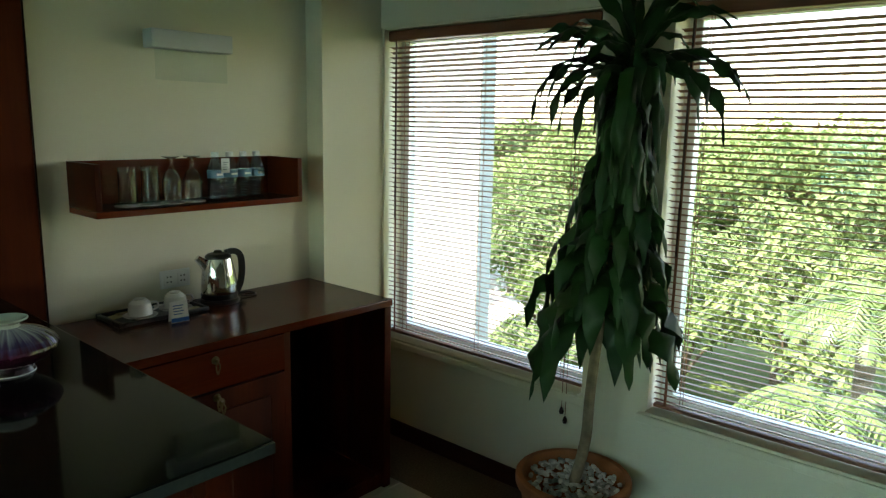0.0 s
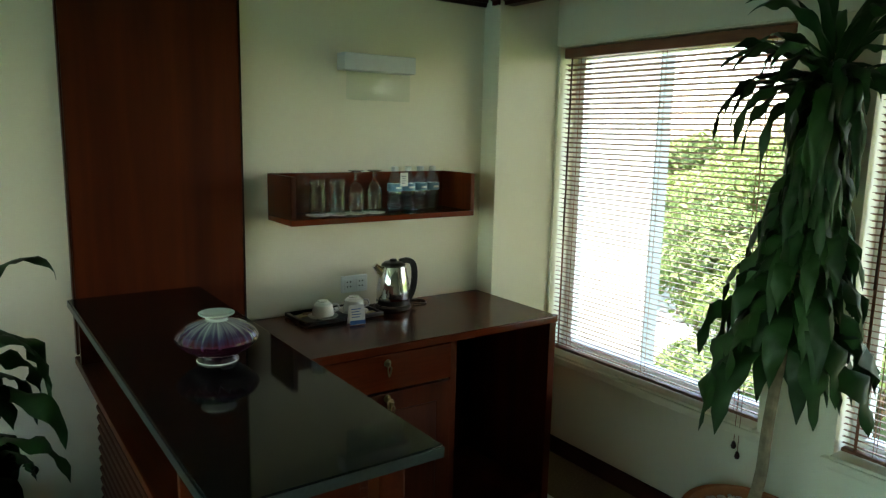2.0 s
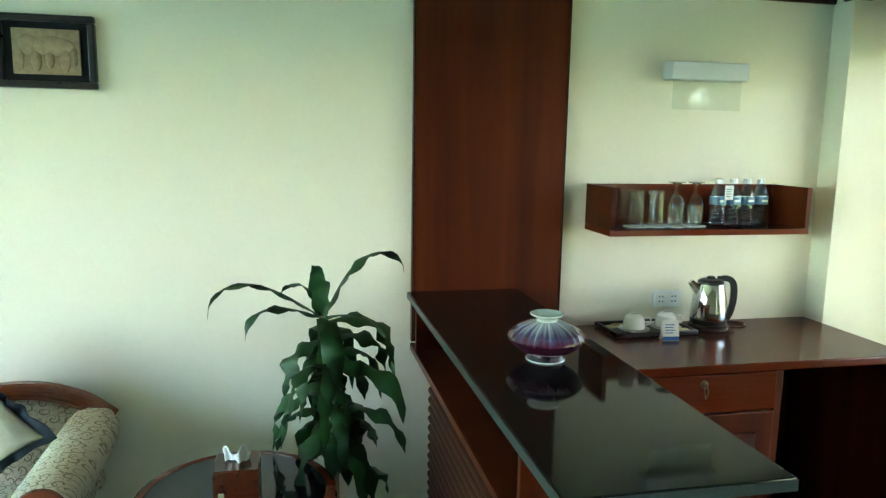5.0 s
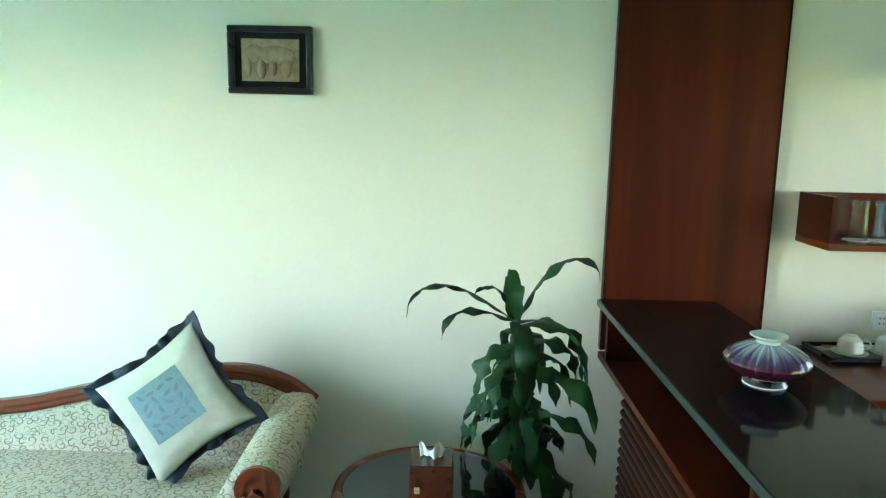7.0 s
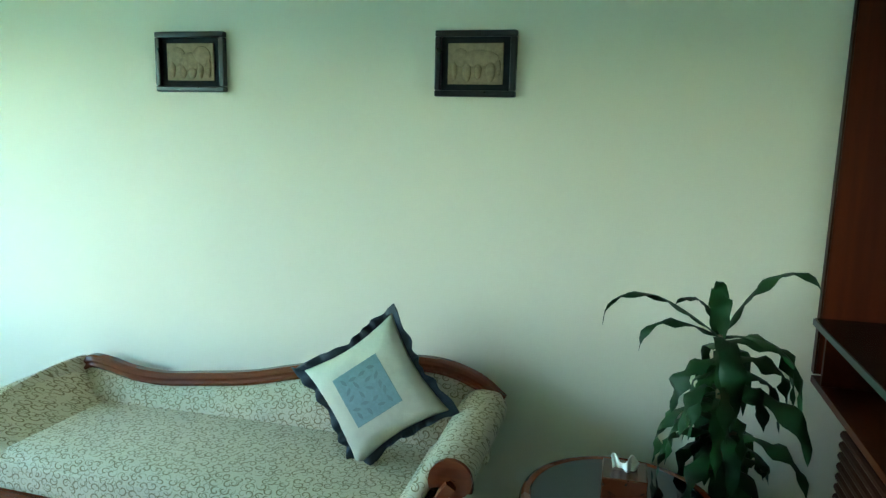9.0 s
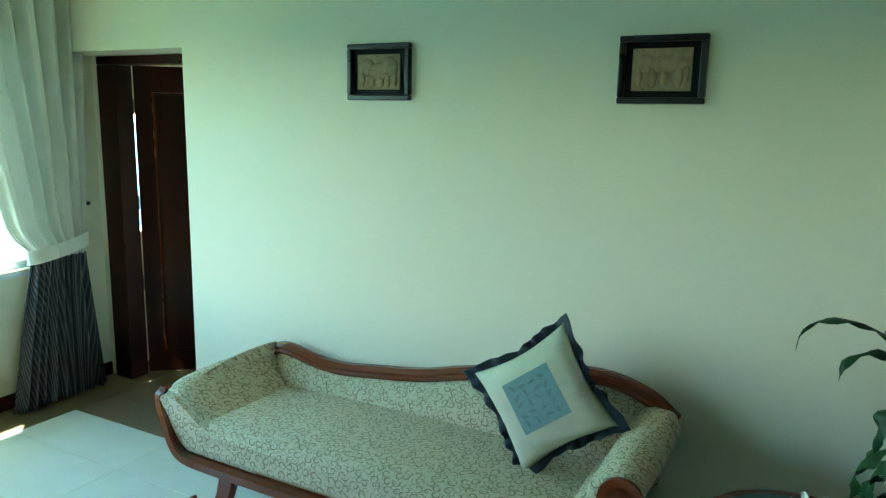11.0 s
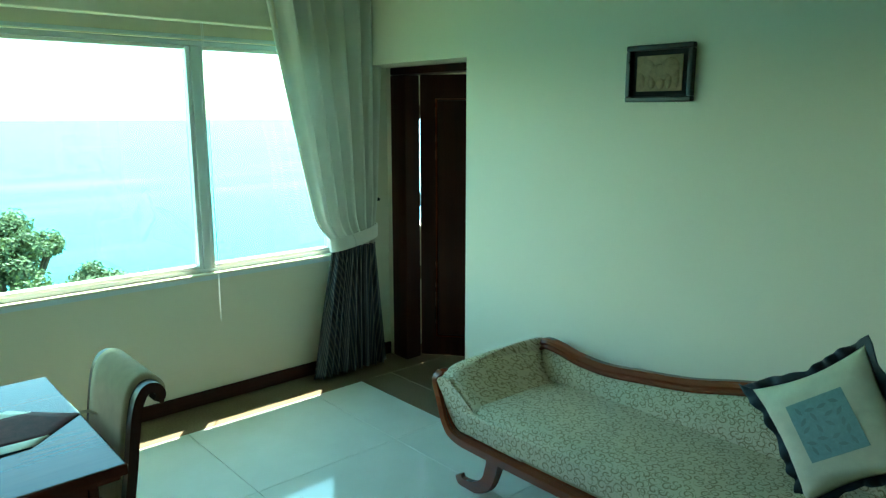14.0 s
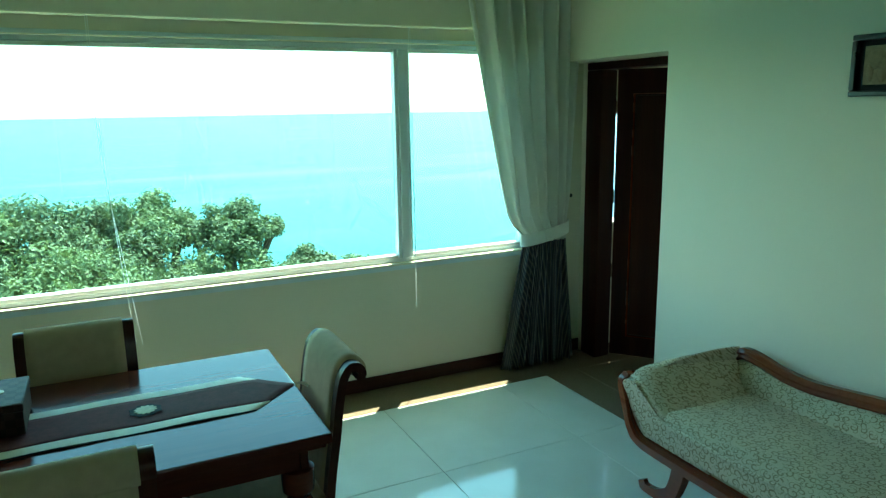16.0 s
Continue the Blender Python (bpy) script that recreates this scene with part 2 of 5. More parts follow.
M_LAMP = plain("lamp_metal", (0.52, 0.56, 0.58), 0.4, vary=0.04, relief=0.02)
for _m in (M_DARKWOOD, M_TRIMWOOD):
    _m.node_tree.nodes["Principled BSDF"].inputs["Coat Weight"].default_value = 0.05
M_CLOTH = scroll_cloth("curl_brocade", (0.66, 0.555, 0.385), (0.26, 0.185, 0.09), 26.0)
M_SEAT = plain("tan_upholstery", (0.42, 0.325, 0.20), 0.85, vary=0.08, scale=30, relief=0.3, fine=500)
M_CURTAIN = plain("cream_curtain", (0.86, 0.845, 0.77), 0.85, vary=0.05, scale=5, relief=0.2, fine=300)
_nt = M_CURTAIN.node_tree
_tl = _nt.nodes.new("ShaderNodeBsdfTranslucent")
_tl.inputs[0].default_value = (0.88, 0.87, 0.82, 1)
_mx = _nt.nodes.new("ShaderNodeMixShader")
_mx.inputs[0].default_value = 0.20
_nt.links.new(_nt.nodes["Principled BSDF"].outputs[0], _mx.inputs[1])
_nt.links.new(_tl.outputs[0], _mx.inputs[2])
_nt.links.new(_mx.outputs[0], _nt.nodes["Material Output"].inputs[0])
M_CORD, _nt, _b = nodes("white_cord")
_b.inputs["Base Color"].default_value = (0.85, 0.86, 0.84, 1)
_tl = _nt.nodes.new("ShaderNodeBsdfTranslucent")
_tl.inputs[0].default_value = (0.85, 0.86, 0.84, 1)
_mx = _nt.nodes.new("ShaderNodeMixShader")
_mx.inputs[0].default_value = 0.6
_nt.links.new(_b.outputs[0], _mx.inputs[1])
_nt.links.new(_tl.outputs[0], _mx.inputs[2])
_nt.links.new(_mx.outputs[0], _nt.nodes["Material Output"].inputs[0])
M_STRIPE = striped_cloth("striped_cloth")
M_SILK = plain("cream_silk", (0.58, 0.54, 0.42), 0.5, vary=0.08, scale=16, relief=0.5, fine=60)
M_SLATE = plain("slate_silk", (0.030, 0.041, 0.056), 0.5, vary=0.2, scale=22, relief=0.2)
M_PATCH = plain("blue_patch", (0.19, 0.285, 0.29), 0.55, vary=0.1, scale=60, relief=0.2)
M_LEAFPRINT = plain("leaf_print", (0.155, 0.222, 0.222), 0.6)
M_RUNNER = plain("plum_runner", (0.10, 0.032, 0.036), 0.85, vary=0.25, scale=30, relief=0.2)
M_GOLD = plain("gold_thread", (0.45, 0.40, 0.22), 0.5, vary=0.2, scale=90)
M_FRAME = plain("black_frame", (0.010, 0.010, 0.011), 0.3, vary=0.2, relief=0.03)
M_MAT = plain("dark_mat", (0.006, 0.009, 0.012), 0.75, vary=0.2)
M_RELIEF = plain("relief_stone", (0.31, 0.23, 0.14), 0.7, vary=0.25, scale=40, relief=0.5, fine=180)
M_TERRA = plain("terracotta", (0.40, 0.14, 0.055), 0.7, vary=0.15, scale=12, relief=0.25)
M_BARK = plain("cane_bark", (0.24, 0.19, 0.12), 0.85, vary=0.3, scale=25, relief=0.5, fine=60)
M_TRUNK = plain("tree_bark", (0.13, 0.10, 0.07), 0.9, vary=0.3, scale=6, relief=0.5, fine=30)
M_LEAF = foliage("house_leaf", (0.008, 0.040, 0.010), (0.022, 0.080, 0.020), 0.48, 0.12)
M_LEAF.node_tree.nodes["Principled BSDF"].inputs["Specular IOR Level"].default_value = 0.3
M_PEBBLE, _nt, _b = nodes("pebbles")
_nt.links.new(random_tone(_nt, (0.34, 0.32, 0.27), (0.74, 0.72, 0.66), True), _b.inputs["Base Color"])
_b.inputs["Roughness"].default_value = 0.6
M_SOIL = plain("soil", (0.05, 0.035, 0.025), 0.95)
M_GARDEN = foliage("garden_leaves", (0.10, 0.155, 0.045), (0.20, 0.28, 0.095), 0.6, 0.35)
M_GARDEN2 = foliage("pale_garden_leaves", (0.14, 0.20, 0.06), (0.26, 0.34, 0.12), 0.6, 0.35)
M_TREE = foliage("tree_leaves", (0.07, 0.092, 0.034), (0.175, 0.20, 0.075), 0.55, 0.3)
M_TREE2 = foliage("pale_tree_leaves", (0.095, 0.125, 0.04), (0.22, 0.25, 0.09), 0.55, 0.3)
M_PALM = foliage("palm_leaves", (0.08, 0.14, 0.035), (0.16, 0.23, 0.07), 0.45, 0.3)
M_GRASS = plain("grass_ground", (0.085, 0.12, 0.035), 0.95, vary=0.4, scale=0.4, relief=0.5, fine=4)
M_PAVE = plain("pale_paving", (0.52, 0.50, 0.46), 0.8, vary=0.1, scale=0.6)
M_SEA, _nt, _b = nodes("sea_water")
_n = tex(_nt, 0.018, stretch=(1, 0.14, 1), detail=6)
_r = ramp(_nt, _n.outputs[0], [(0.35, (0.006, 0.080, 0.098)), (0.56, (0.014, 0.125, 0.135)), (0.68, (0.060, 0.195, 0.195))])
_nt.links.new(_r.outputs[0], _b.inputs["Base Color"])
_b.inputs["Roughness"].default_value = 0.45
_b.inputs["Specular IOR Level"].default_value = 0.27
_w = tex(_nt, 0.5, detail=5)
bump(_nt, _b, _w.outputs[0], 0.3, 0.4)
M_GLAZE, _nt, _b = nodes("flambe_glaze")
_co = _nt.nodes.new("ShaderNodeTexCoord")
_sp = _nt.nodes.new("ShaderNodeSeparateXYZ")
_nt.links.new(_co.outputs["Object"], _sp.inputs[0])
_at = _nt.nodes.new("ShaderNodeMath")
_at.operation = 'ARCTAN2'
_nt.links.new(_sp.outputs[0], _at.inputs[0])
_nt.links.new(_sp.outputs[1], _at.inputs[1])
_cb = _nt.nodes.new("ShaderNodeCombineXYZ")
_nt.links.new(_at.outputs[0], _cb.inputs[0])
_ns = _nt.nodes.new("ShaderNodeTexNoise")
_ns.inputs["Scale"].default_value, _ns.inputs["Detail"].default_value = 7.0, 5.0
_nt.links.new(_cb.outputs[0], _ns.inputs["Vector"])
_ad = _nt.nodes.new("ShaderNodeMath")
_ad.operation = 'MULTIPLY_ADD'
_ad.inputs[1].default_value = 0.09
_nt.links.new(_ns.outputs[0], _ad.inputs[0])
_nt.links.new(_sp.outputs[2], _ad.inputs[2])
_rs = _nt.nodes.new("ShaderNodeMapRange")
_rs.inputs[1].default_value, _rs.inputs[2].default_value = 0.06, 0.178
_nt.links.new(_ad.outputs[0], _rs.inputs[0])
_r = ramp(_nt, _rs.outputs[0], [(0.1, (0.012, 0.004, 0.008)), (0.38, (0.06, 0.010, 0.025)), (0.55, (0.07, 0.05, 0.12)), (0.72, (0.28, 0.30, 0.34)), (0.85, (0.55, 0.60, 0.56))])
_nt.links.new(_r.outputs[0], _b.inputs["Base Color"])
_b.inputs["Roughness"].default_value, _b.inputs["Coat Weight"].default_value = 0.12, 0.6


# ---- builders ----
def thing(name, at, label, category, group="", turn=0.0):
    ob = new(name)
    ob.empty_display_size = 0.1
    ob.location, ob.rotation_euler = at, (0, 0, radians(turn))
    return tagged(ob, label, category, group)


def finish(bm, name, material, smooth):
    me = bpy.data.meshes.new(name)
    bm.normal_update()
    bm.to_mesh(me)
    bm.free()
    me.materials.append(material)
    if smooth:
        me.polygons.foreach_set("use_smooth", [True] * len(me.polygons))
        if smooth != "all":
            me.set_sharp_from_angle(angle=radians(20))
    return me


def part(name, bm, material, parent, label="", smooth=True):
    ob = new(name, finish(bm, name, material, smooth))
    ob.parent = parent
    if label:
        ob["label"] = label
    return ob


def structure(name, bm, material, label, smooth=False, category=""):
    return tagged(new(name, finish(bm, name, material, smooth)), label, category or name.split("_")[0], "", "structure")


def box(bm, x0, x1, y0, y1, z0, z1, soft=0.0, seg=2):
    vs = [bm.verts.new((x, y, z)) for x in (x0, x1) for y in (y0, y1) for z in (z0, z1)]
    fs = [bm.faces.new([vs[i] for i in q]) for q in ((0, 1, 3, 2), (4, 6, 7, 5), (0, 4, 5, 1), (2, 3, 7, 6), (0, 2, 6, 4), (1, 5, 7, 3))]
    if soft:
        es = {e for f in fs for e in f.edges}
        bmesh.ops.bevel(bm, geom=list(es), offset=soft, segments=seg, affect='EDGES', profile=0.5)
    return bm


def boxed(*a, **k):
    return box(bmesh.new(), *a, **k)


def slab_with_holes(axis, at0, at1, u0, u1, v0, v1, holes):
    """A wall across one axis ('x' or 'y') with rectangular openings (u0, u1, v0, v1)."""
    bm = bmesh.new()
    us = sorted({u0, u1, *[h[0] for h in holes], *[h[1] for h in holes]})
    vs = sorted({v0, v1, *[h[2] for h in holes], *[h[3] for h in holes]})
    def solid(i, j):
        if not (0 <= i < len(us) - 1 and 0 <= j < len(vs) - 1):
            return False
        cu, cv = (us[i] + us[i + 1]) / 2, (vs[j] + vs[j + 1]) / 2
        return not any(h[0] < cu < h[1] and h[2] < cv < h[3] for h in holes)
    def p(a, u, v):
        return (a, u, v) if axis == 'x' else (u, a, v)
    def quad(*ps):
        bm.faces.new([bm.verts.new(q) for q in ps])
    for i in range(len(us) - 1):
        for j in range(len(vs) - 1):
            if not solid(i, j):
                continue
            a, b, c, d = us[i], us[i + 1], vs[j], vs[j + 1]
            for at in (at0, at1):
                quad(p(at, a, c), p(at, b, c), p(at, b, d), p(at, a, d))
            if not solid(i - 1, j): quad(p(at0, a, c), p(at1, a, c), p(at1, a, d), p(at0, a, d))
            if not solid(i + 1, j): quad(p(at0, b, c), p(at1, b, c), p(at1, b, d), p(at0, b, d))
            if not solid(i, j - 1): quad(p(at0, a, c), p(at1, a, c), p(at1, b, c), p(at0, b, c))
            if not solid(i, j + 1): quad(p(at0, a, d), p(at1, a, d), p(at1, b, d), p(at0, b, d))
    bmesh.ops.remove_doubles(bm, verts=bm.verts, dist=1e-5)
    bmesh.ops.recalc_face_normals(bm, faces=bm.faces)
    return bm


def lathe(profile, seg=32, at=(0, 0, 0), flute=0.0, flutes=0, loop=False):
    """Turns (radius, height) pairs round the upright axis; flutes press grooves into the wall."""
    bm = bmesh.new()
    rings = []
    for r, z in profile:
        ring = []
        for i in range(seg):
            a = 2 * math.pi * i / seg
            k = 1 - flute * (0.5 + 0.5 * math.cos(a * flutes)) if flutes else 1
            ring.append(bm.verts.new((at[0] + r * k * math.cos(a), at[1] + r * k * math.sin(a), at[2] + z)))
        rings.append(ring)
    for lo, hi in zip(rings, rings[1:] + rings[:1] if loop else rings[1:]):
        for i in range(seg):
            j = (i + 1) % seg
            bm.faces.new((lo[i], lo[j], hi[j], hi[i]))
    if not loop:
        bm.faces.new(rings[0][::-1])
        bm.faces.new(rings[-1])
    return bm


def spline(points, n):
    """Points evenly along a smooth curve through the given ones."""
    p = [Vector(q) for q in points]
    p = [p[0] * 2 - p[1], *p, p[-1] * 2 - p[-2]]
    out = []
    for i in range(n + 1):
        t = i / n * (len(p) - 3)
        k = min(int(t), len(p) - 4)
        f = t - k
        a, b, c, d = p[k:k + 4]
        out.append(0.5 * (2 * b + (c - a) * f + (2 * a - 5 * b + 4 * c - d) * f * f + (3 * b - a - 3 * c + d) * f ** 3))
    return out


def sweep(path, profile, up=(0, 0, 1), sizes=None, closed=False):
    """Carries a closed profile of (side, up) pairs along a path."""
    bm = bmesh.new()
    n = len(path)
    rings = []
    for i, q in enumerate(path):
        a, b = path[(i - 1) % n if closed else max(i - 1, 0)], path[(i + 1) % n if closed else min(i + 1, n - 1)]
        d = (b - a).normalized()
        side = d.cross(Vector(up))
        side = side.normalized() if side.length > 1e-4 else Vector((1, 0, 0))
        top = side.cross(d).normalized()
        k = sizes[i] if sizes else 1.0
        rings.append([bm.verts.new(q + side * (u * k) + top * (v * k)) for u, v in profile])
    m = len(profile)
    for i in range(n if closed else n - 1):
        lo, hi = rings[i], rings[(i + 1) % n]
        for j in range(m):
            bm.faces.new((lo[j], lo[(j + 1) % m], hi[(j + 1) % m], hi[j]))
    if not closed:
        bm.faces.new(rings[0][::-1])
        bm.faces.new(rings[-1])
    bmesh.ops.recalc_face_normals(bm, faces=bm.faces)
    return bm


def round_profile(r, n=8, squash=1.0):
    return [(r * math.cos(2 * math.pi * i / n), r * squash * math.sin(2 * math.pi * i / n)) for i in range(n)]


def tube(points, r, n=16, seg=8, up=(0, 0, 1), sizes=None):
    return sweep(spline(points, n), round_profile(r, seg), up, sizes)


def shell(fn, nu, nv, thick):
    """A sheet fn(u, v) for u, v in 0..1, thickened along its normals."""
    bm = bmesh.new()
    g = [[Vector(fn(i / nu, j / nv)) for j in range(nv + 1)] for i in range(nu + 1)]
    def normal(i, j):
        a = g[min(i + 1, nu)][j] - g[max(i - 1, 0)][j]
        b = g[i][min(j + 1, nv)] - g[i][max(j - 1, 0)]
        c = a.cross(b)
        return c.normalized() if c.length > 1e-9 else Vector((0, 0, 1))
    top = [[bm.verts.new(g[i][j]) for j in range(nv + 1)] for i in range(nu + 1)]
    low = [[bm.verts.new(g[i][j] - normal(i, j) * thick) for j in range(nv + 1)] for i in range(nu + 1)]
    for i in range(nu):
        for j in range(nv):
            bm.faces.new((top[i][j], top[i + 1][j], top[i + 1][j + 1], top[i][j + 1]))
            bm.faces.new((low[i][j], low[i][j + 1], low[i + 1][j + 1], low[i + 1][j]))
    for i in range(nu):
        bm.faces.new((top[i][0], low[i][0], low[i + 1][0], top[i + 1][0]))
        bm.faces.new((top[i][nv], top[i + 1][nv], low[i + 1][nv], low[i][nv]))
    for j in range(nv):
        bm.faces.new((top[0][j], top[0][j + 1], low[0][j + 1], low[0][j]))
        bm.faces.new((top[nu][j], low[nu][j], low[nu][j + 1], top[nu][j + 1]))
    bmesh.ops.recalc_face_normals(bm, faces=bm.faces)
    return bm


# ---- the room ----
XW, XE, YN, YS, CEIL, SOFFIT = -3.97, 2.615, 2.53, -2.9, 2.45, 2.20
WIN_W = (-1.75, 2.36, 0.765, 2.045)
WIN_E1, WIN_E2 = (1.28, 2.405, 0.505, 1.965), (-0.62, 1.005, 0.515, 1.965)
structure("floor_slab", boxed(XW - 0.2, XE + 0.2, YS - 0.2, 5.3, -0.30, -0.012), M_GROUT, "cement bed under the polished floor tiles", category="floor")
structure("wall_west", slab_with_holes('x', XW - 0.16, XW, YS - 0.2, 5.3, -0.3, 2.75, [WIN_W, (2.93, 4.6, 0.88, 1.63)]), M_WALL, "cream painted wall with a wide sea window", category="wall")
structure("wall_east", slab_with_holes('x', XE, XE + 0.2, YS - 0.2, YN, -0.3, 2.75, [WIN_E1, WIN_E2]), M_WALL, "cream painted wall with two blind-hung windows", category="wall")
structure("wall_north", slab_with_holes('y', YN, YN + 0.24, XW, XE + 0.2, -0.01, 2.75, [(XW, -2.955, -0.01, 1.95)]), M_WALL, "pale cream painted plaster wall behind the chaise", category="wall")
structure("wall_door", slab_with_holes('y', YN + 0.242, YN + 0.34, XW, -2.2, -0.01, 2.75, [(-3.905, -2.91, -0.02, 1.95)]), M_WALL, "cream plaster wall round the door frame", category="wall")
# unseen wall closing the room, coloured dark so less light bounces north
structure("wall_south", boxed(XW, XE, YS - 0.2, YS, -0.01, 2.75), M_SOUTH, "unseen rear wall, toned dark tan to cut bounced light", category="wall")
structure("wall_back_room", slab_with_holes('y', 5.1, 5.3, XW, -1.9, -0.01, 2.75, []), M_WALL, "plain wall of the room past the door", category="wall")
structure("wall_side_room", boxed(-2.1, -1.9, YN + 0.342, 5.1, -0.01, 2.75), M_WALL, "plain side wall of the room past the door", category="wall")
structure("pillar", boxed(2.258, XE, 2.42, YN, -0.01, SOFFIT), M_WALL, "cream plaster pillar in the room's corner", category="wall")
structure("ceiling", boxed(XW - 0.2, XE + 0.2, YS - 0.2, 5.3, CEIL, CEIL + 0.28), M_CEIL, "off-white painted ceiling")
structure("ceiling_soffit", boxed(1.128, XE, YS, YN, SOFFIT, CEIL - 0.002), M_CEIL, "lowered off-white ceiling over the bar", category="ceiling")
structure("roof_eave", boxed(-4.53, XW - 0.162, YS - 1.0, 6.0, 2.60, 2.75), M_OUT, "white rendered roof eave over the sea window", category="roof")
structure("header_east", boxed(XE - 0.012, XE - 0.001, YS, 2.418, 1.97, SOFFIT), M_WALL, "cream plaster header above the blinds", category="wall")

# cornice of stepped wood under the low ceiling
def cornice(path, label):
    prof = [(0.0, 0.0), (0.012, 0.0), (0.014, 0.016), (0.022, 0.018), (0.024, 0.034), (0.034, 0.037), (0.036, 0.052), (0.050, 0.058), (0.062, 0.082), (0.0, 0.082)]
    return structure("cornice", sweep([Vector(p) for p in path], prof), M_TRIMWOOD, label, category="trim")
cornice([(1.128, YN - 0.001, SOFFIT - 0.083), (2.257, YN - 0.001, SOFFIT - 0.083)], "stepped dark wood cornice over the shelf wall")
cornice([(2.257, YN - 0.066, SOFFIT - 0.083), (2.257, 2.421, SOFFIT - 0.083)], "short dark wood cornice on the pillar")
cornice([(2.29, 2.419, SOFFIT - 0.083), (2.29, YS + 0.01, SOFFIT - 0.083)], "long dark wood cornice before the windows")
structure("cornice_board", boxed(2.292, 2.33, YS + 0.01, 2.418, SOFFIT - 0.083, SOFFIT - 0.001), M_TRIMWOOD, "dark wood board behind the window cornice", category="trim")

# skirting boards
def skirting(x0, x1, y0, y1):
    bm = boxed(x0, x1, y0, y1, 0.001, 0.085, soft=0.005)
    structure("baseboard", bm, M_SKIRT, "dark reddish-brown wooden skirting board", category="baseboard")
skirting(XW + 0.001, XW + 0.016, YS, 2.77)
skirting(XE - 0.016, XE - 0.001, YS, 2.418)
skirting(2.26, XE - 0.018, 2.403, 2.418)
skirting(-2.945, 1.13, YN - 0.016, YN - 0.001)
skirting(-2.971, -2.957, YN + 0.002, YN + 0.24)

# ---- west window ----
def frame_bars(name, bars, parent, mat):
    for b in bars:
        part(name, boxed(*b, soft=0.004), mat, parent)
w = thing("window_1", (0, 0, 0), "wide pale aluminium window with tinted glass over the sea", "window")
w["kind"] = "structure"
gx0, gx1 = XW - 0.10, XW - 0.045
y0, y1, z0, z1 = WIN_W
frame_bars("window_frame", [(gx0, gx1, y0, y1, z0, z0 + 0.022), (gx0, gx1, y0, y1, z1 - 0.026, z1), (gx0, gx1, y0, y0 + 0.04, z0 + 0.023, z1 - 0.027), (gx0, gx1, y1 - 0.04, y1, z0 + 0.023, z1 - 0.027)], w, M_ALU)
for my in (1.478, -0.95):
    part("mullion", boxed(gx0 - 0.01, gx1 + 0.012, my, my + 0.05, z0 + 0.024, z1 - 0.028, soft=0.004), M_ALU, w)
    part("sash_stile", boxed(gx0, gx1 + 0.004, my - 0.024, my - 0.002, z0 + 0.024, z1 - 0.028, soft=0.004), M_ALU, w)
    part("sash_stile", boxed(gx0, gx1 + 0.004, my + 0.052, my + 0.072, z0 + 0.024, z1 - 0.028, soft=0.004), M_ALU, w)
for a, b in ((y0 + 0.04, -0.976), (-0.876, 1.452), (1.552, y1 - 0.04)):
    part("sash_rail", boxed(gx0 + 0.005, gx1 + 0.004, a + 0.002, b - 0.002, z0 + 0.024, z0 + 0.044, soft=0.003), M_WHITE, w)
    part("sash_rail", boxed(gx0 + 0.005, gx1 + 0.004, a + 0.002, b - 0.002, z1 - 0.046, z1 - 0.028, soft=0.003), M_WHITE, w)
    p = part("pane", boxed(XW - 0.078, XW - 0.072, a, b, z0 + 0.045, z1 - 0.047), M_GLASS_W, w, smooth=False)
    p.visible_shadow = False
part("window_sill", boxed(XW + 0.001, XW + 0.0035, y0 - 0.03, y1, z0 - 0.036, z0 - 0.010, soft=0.001), M_ALU, w)
part("head_trim", boxed(XW + 0.001, XW + 0.007, y0 - 0.03, y1, z1 + 0.004, z1 + 0.024, soft=0.002), M_ALU, w)
blind = thing("raised_blind", (XW + 0.05, 0.3, 2.10), "raised pale roller blind boxed above the sea window", "blind")
part("headbox", boxed(-0.048, 0.03, -2.0, 2.05, 0.03, 0.349, soft=0.008), M_WALL, blind)
def cord(y, zlow, bend):
    top = 2.129 - zlow
    for k, dy in ((1.0, 0.0), (0.7, 0.009)):
        c = part("cord", tube([(0, dy, top), (0, 0.004 + dy, top * 0.6), (0, 0.008 + bend * 0.5 * k, top * 0.25), (0, bend * k, 0.04 * (1 - k))], 0.0018, 24, 6, up=(1, 0, 0)), M_CORD, blind, "thin white pull cord")
        c.location = (0.025, y - 0.3, zlow - 2.10)
cord(-0.12, 0.52, 0.10)
cord(1.50, 0.50, 0.012)

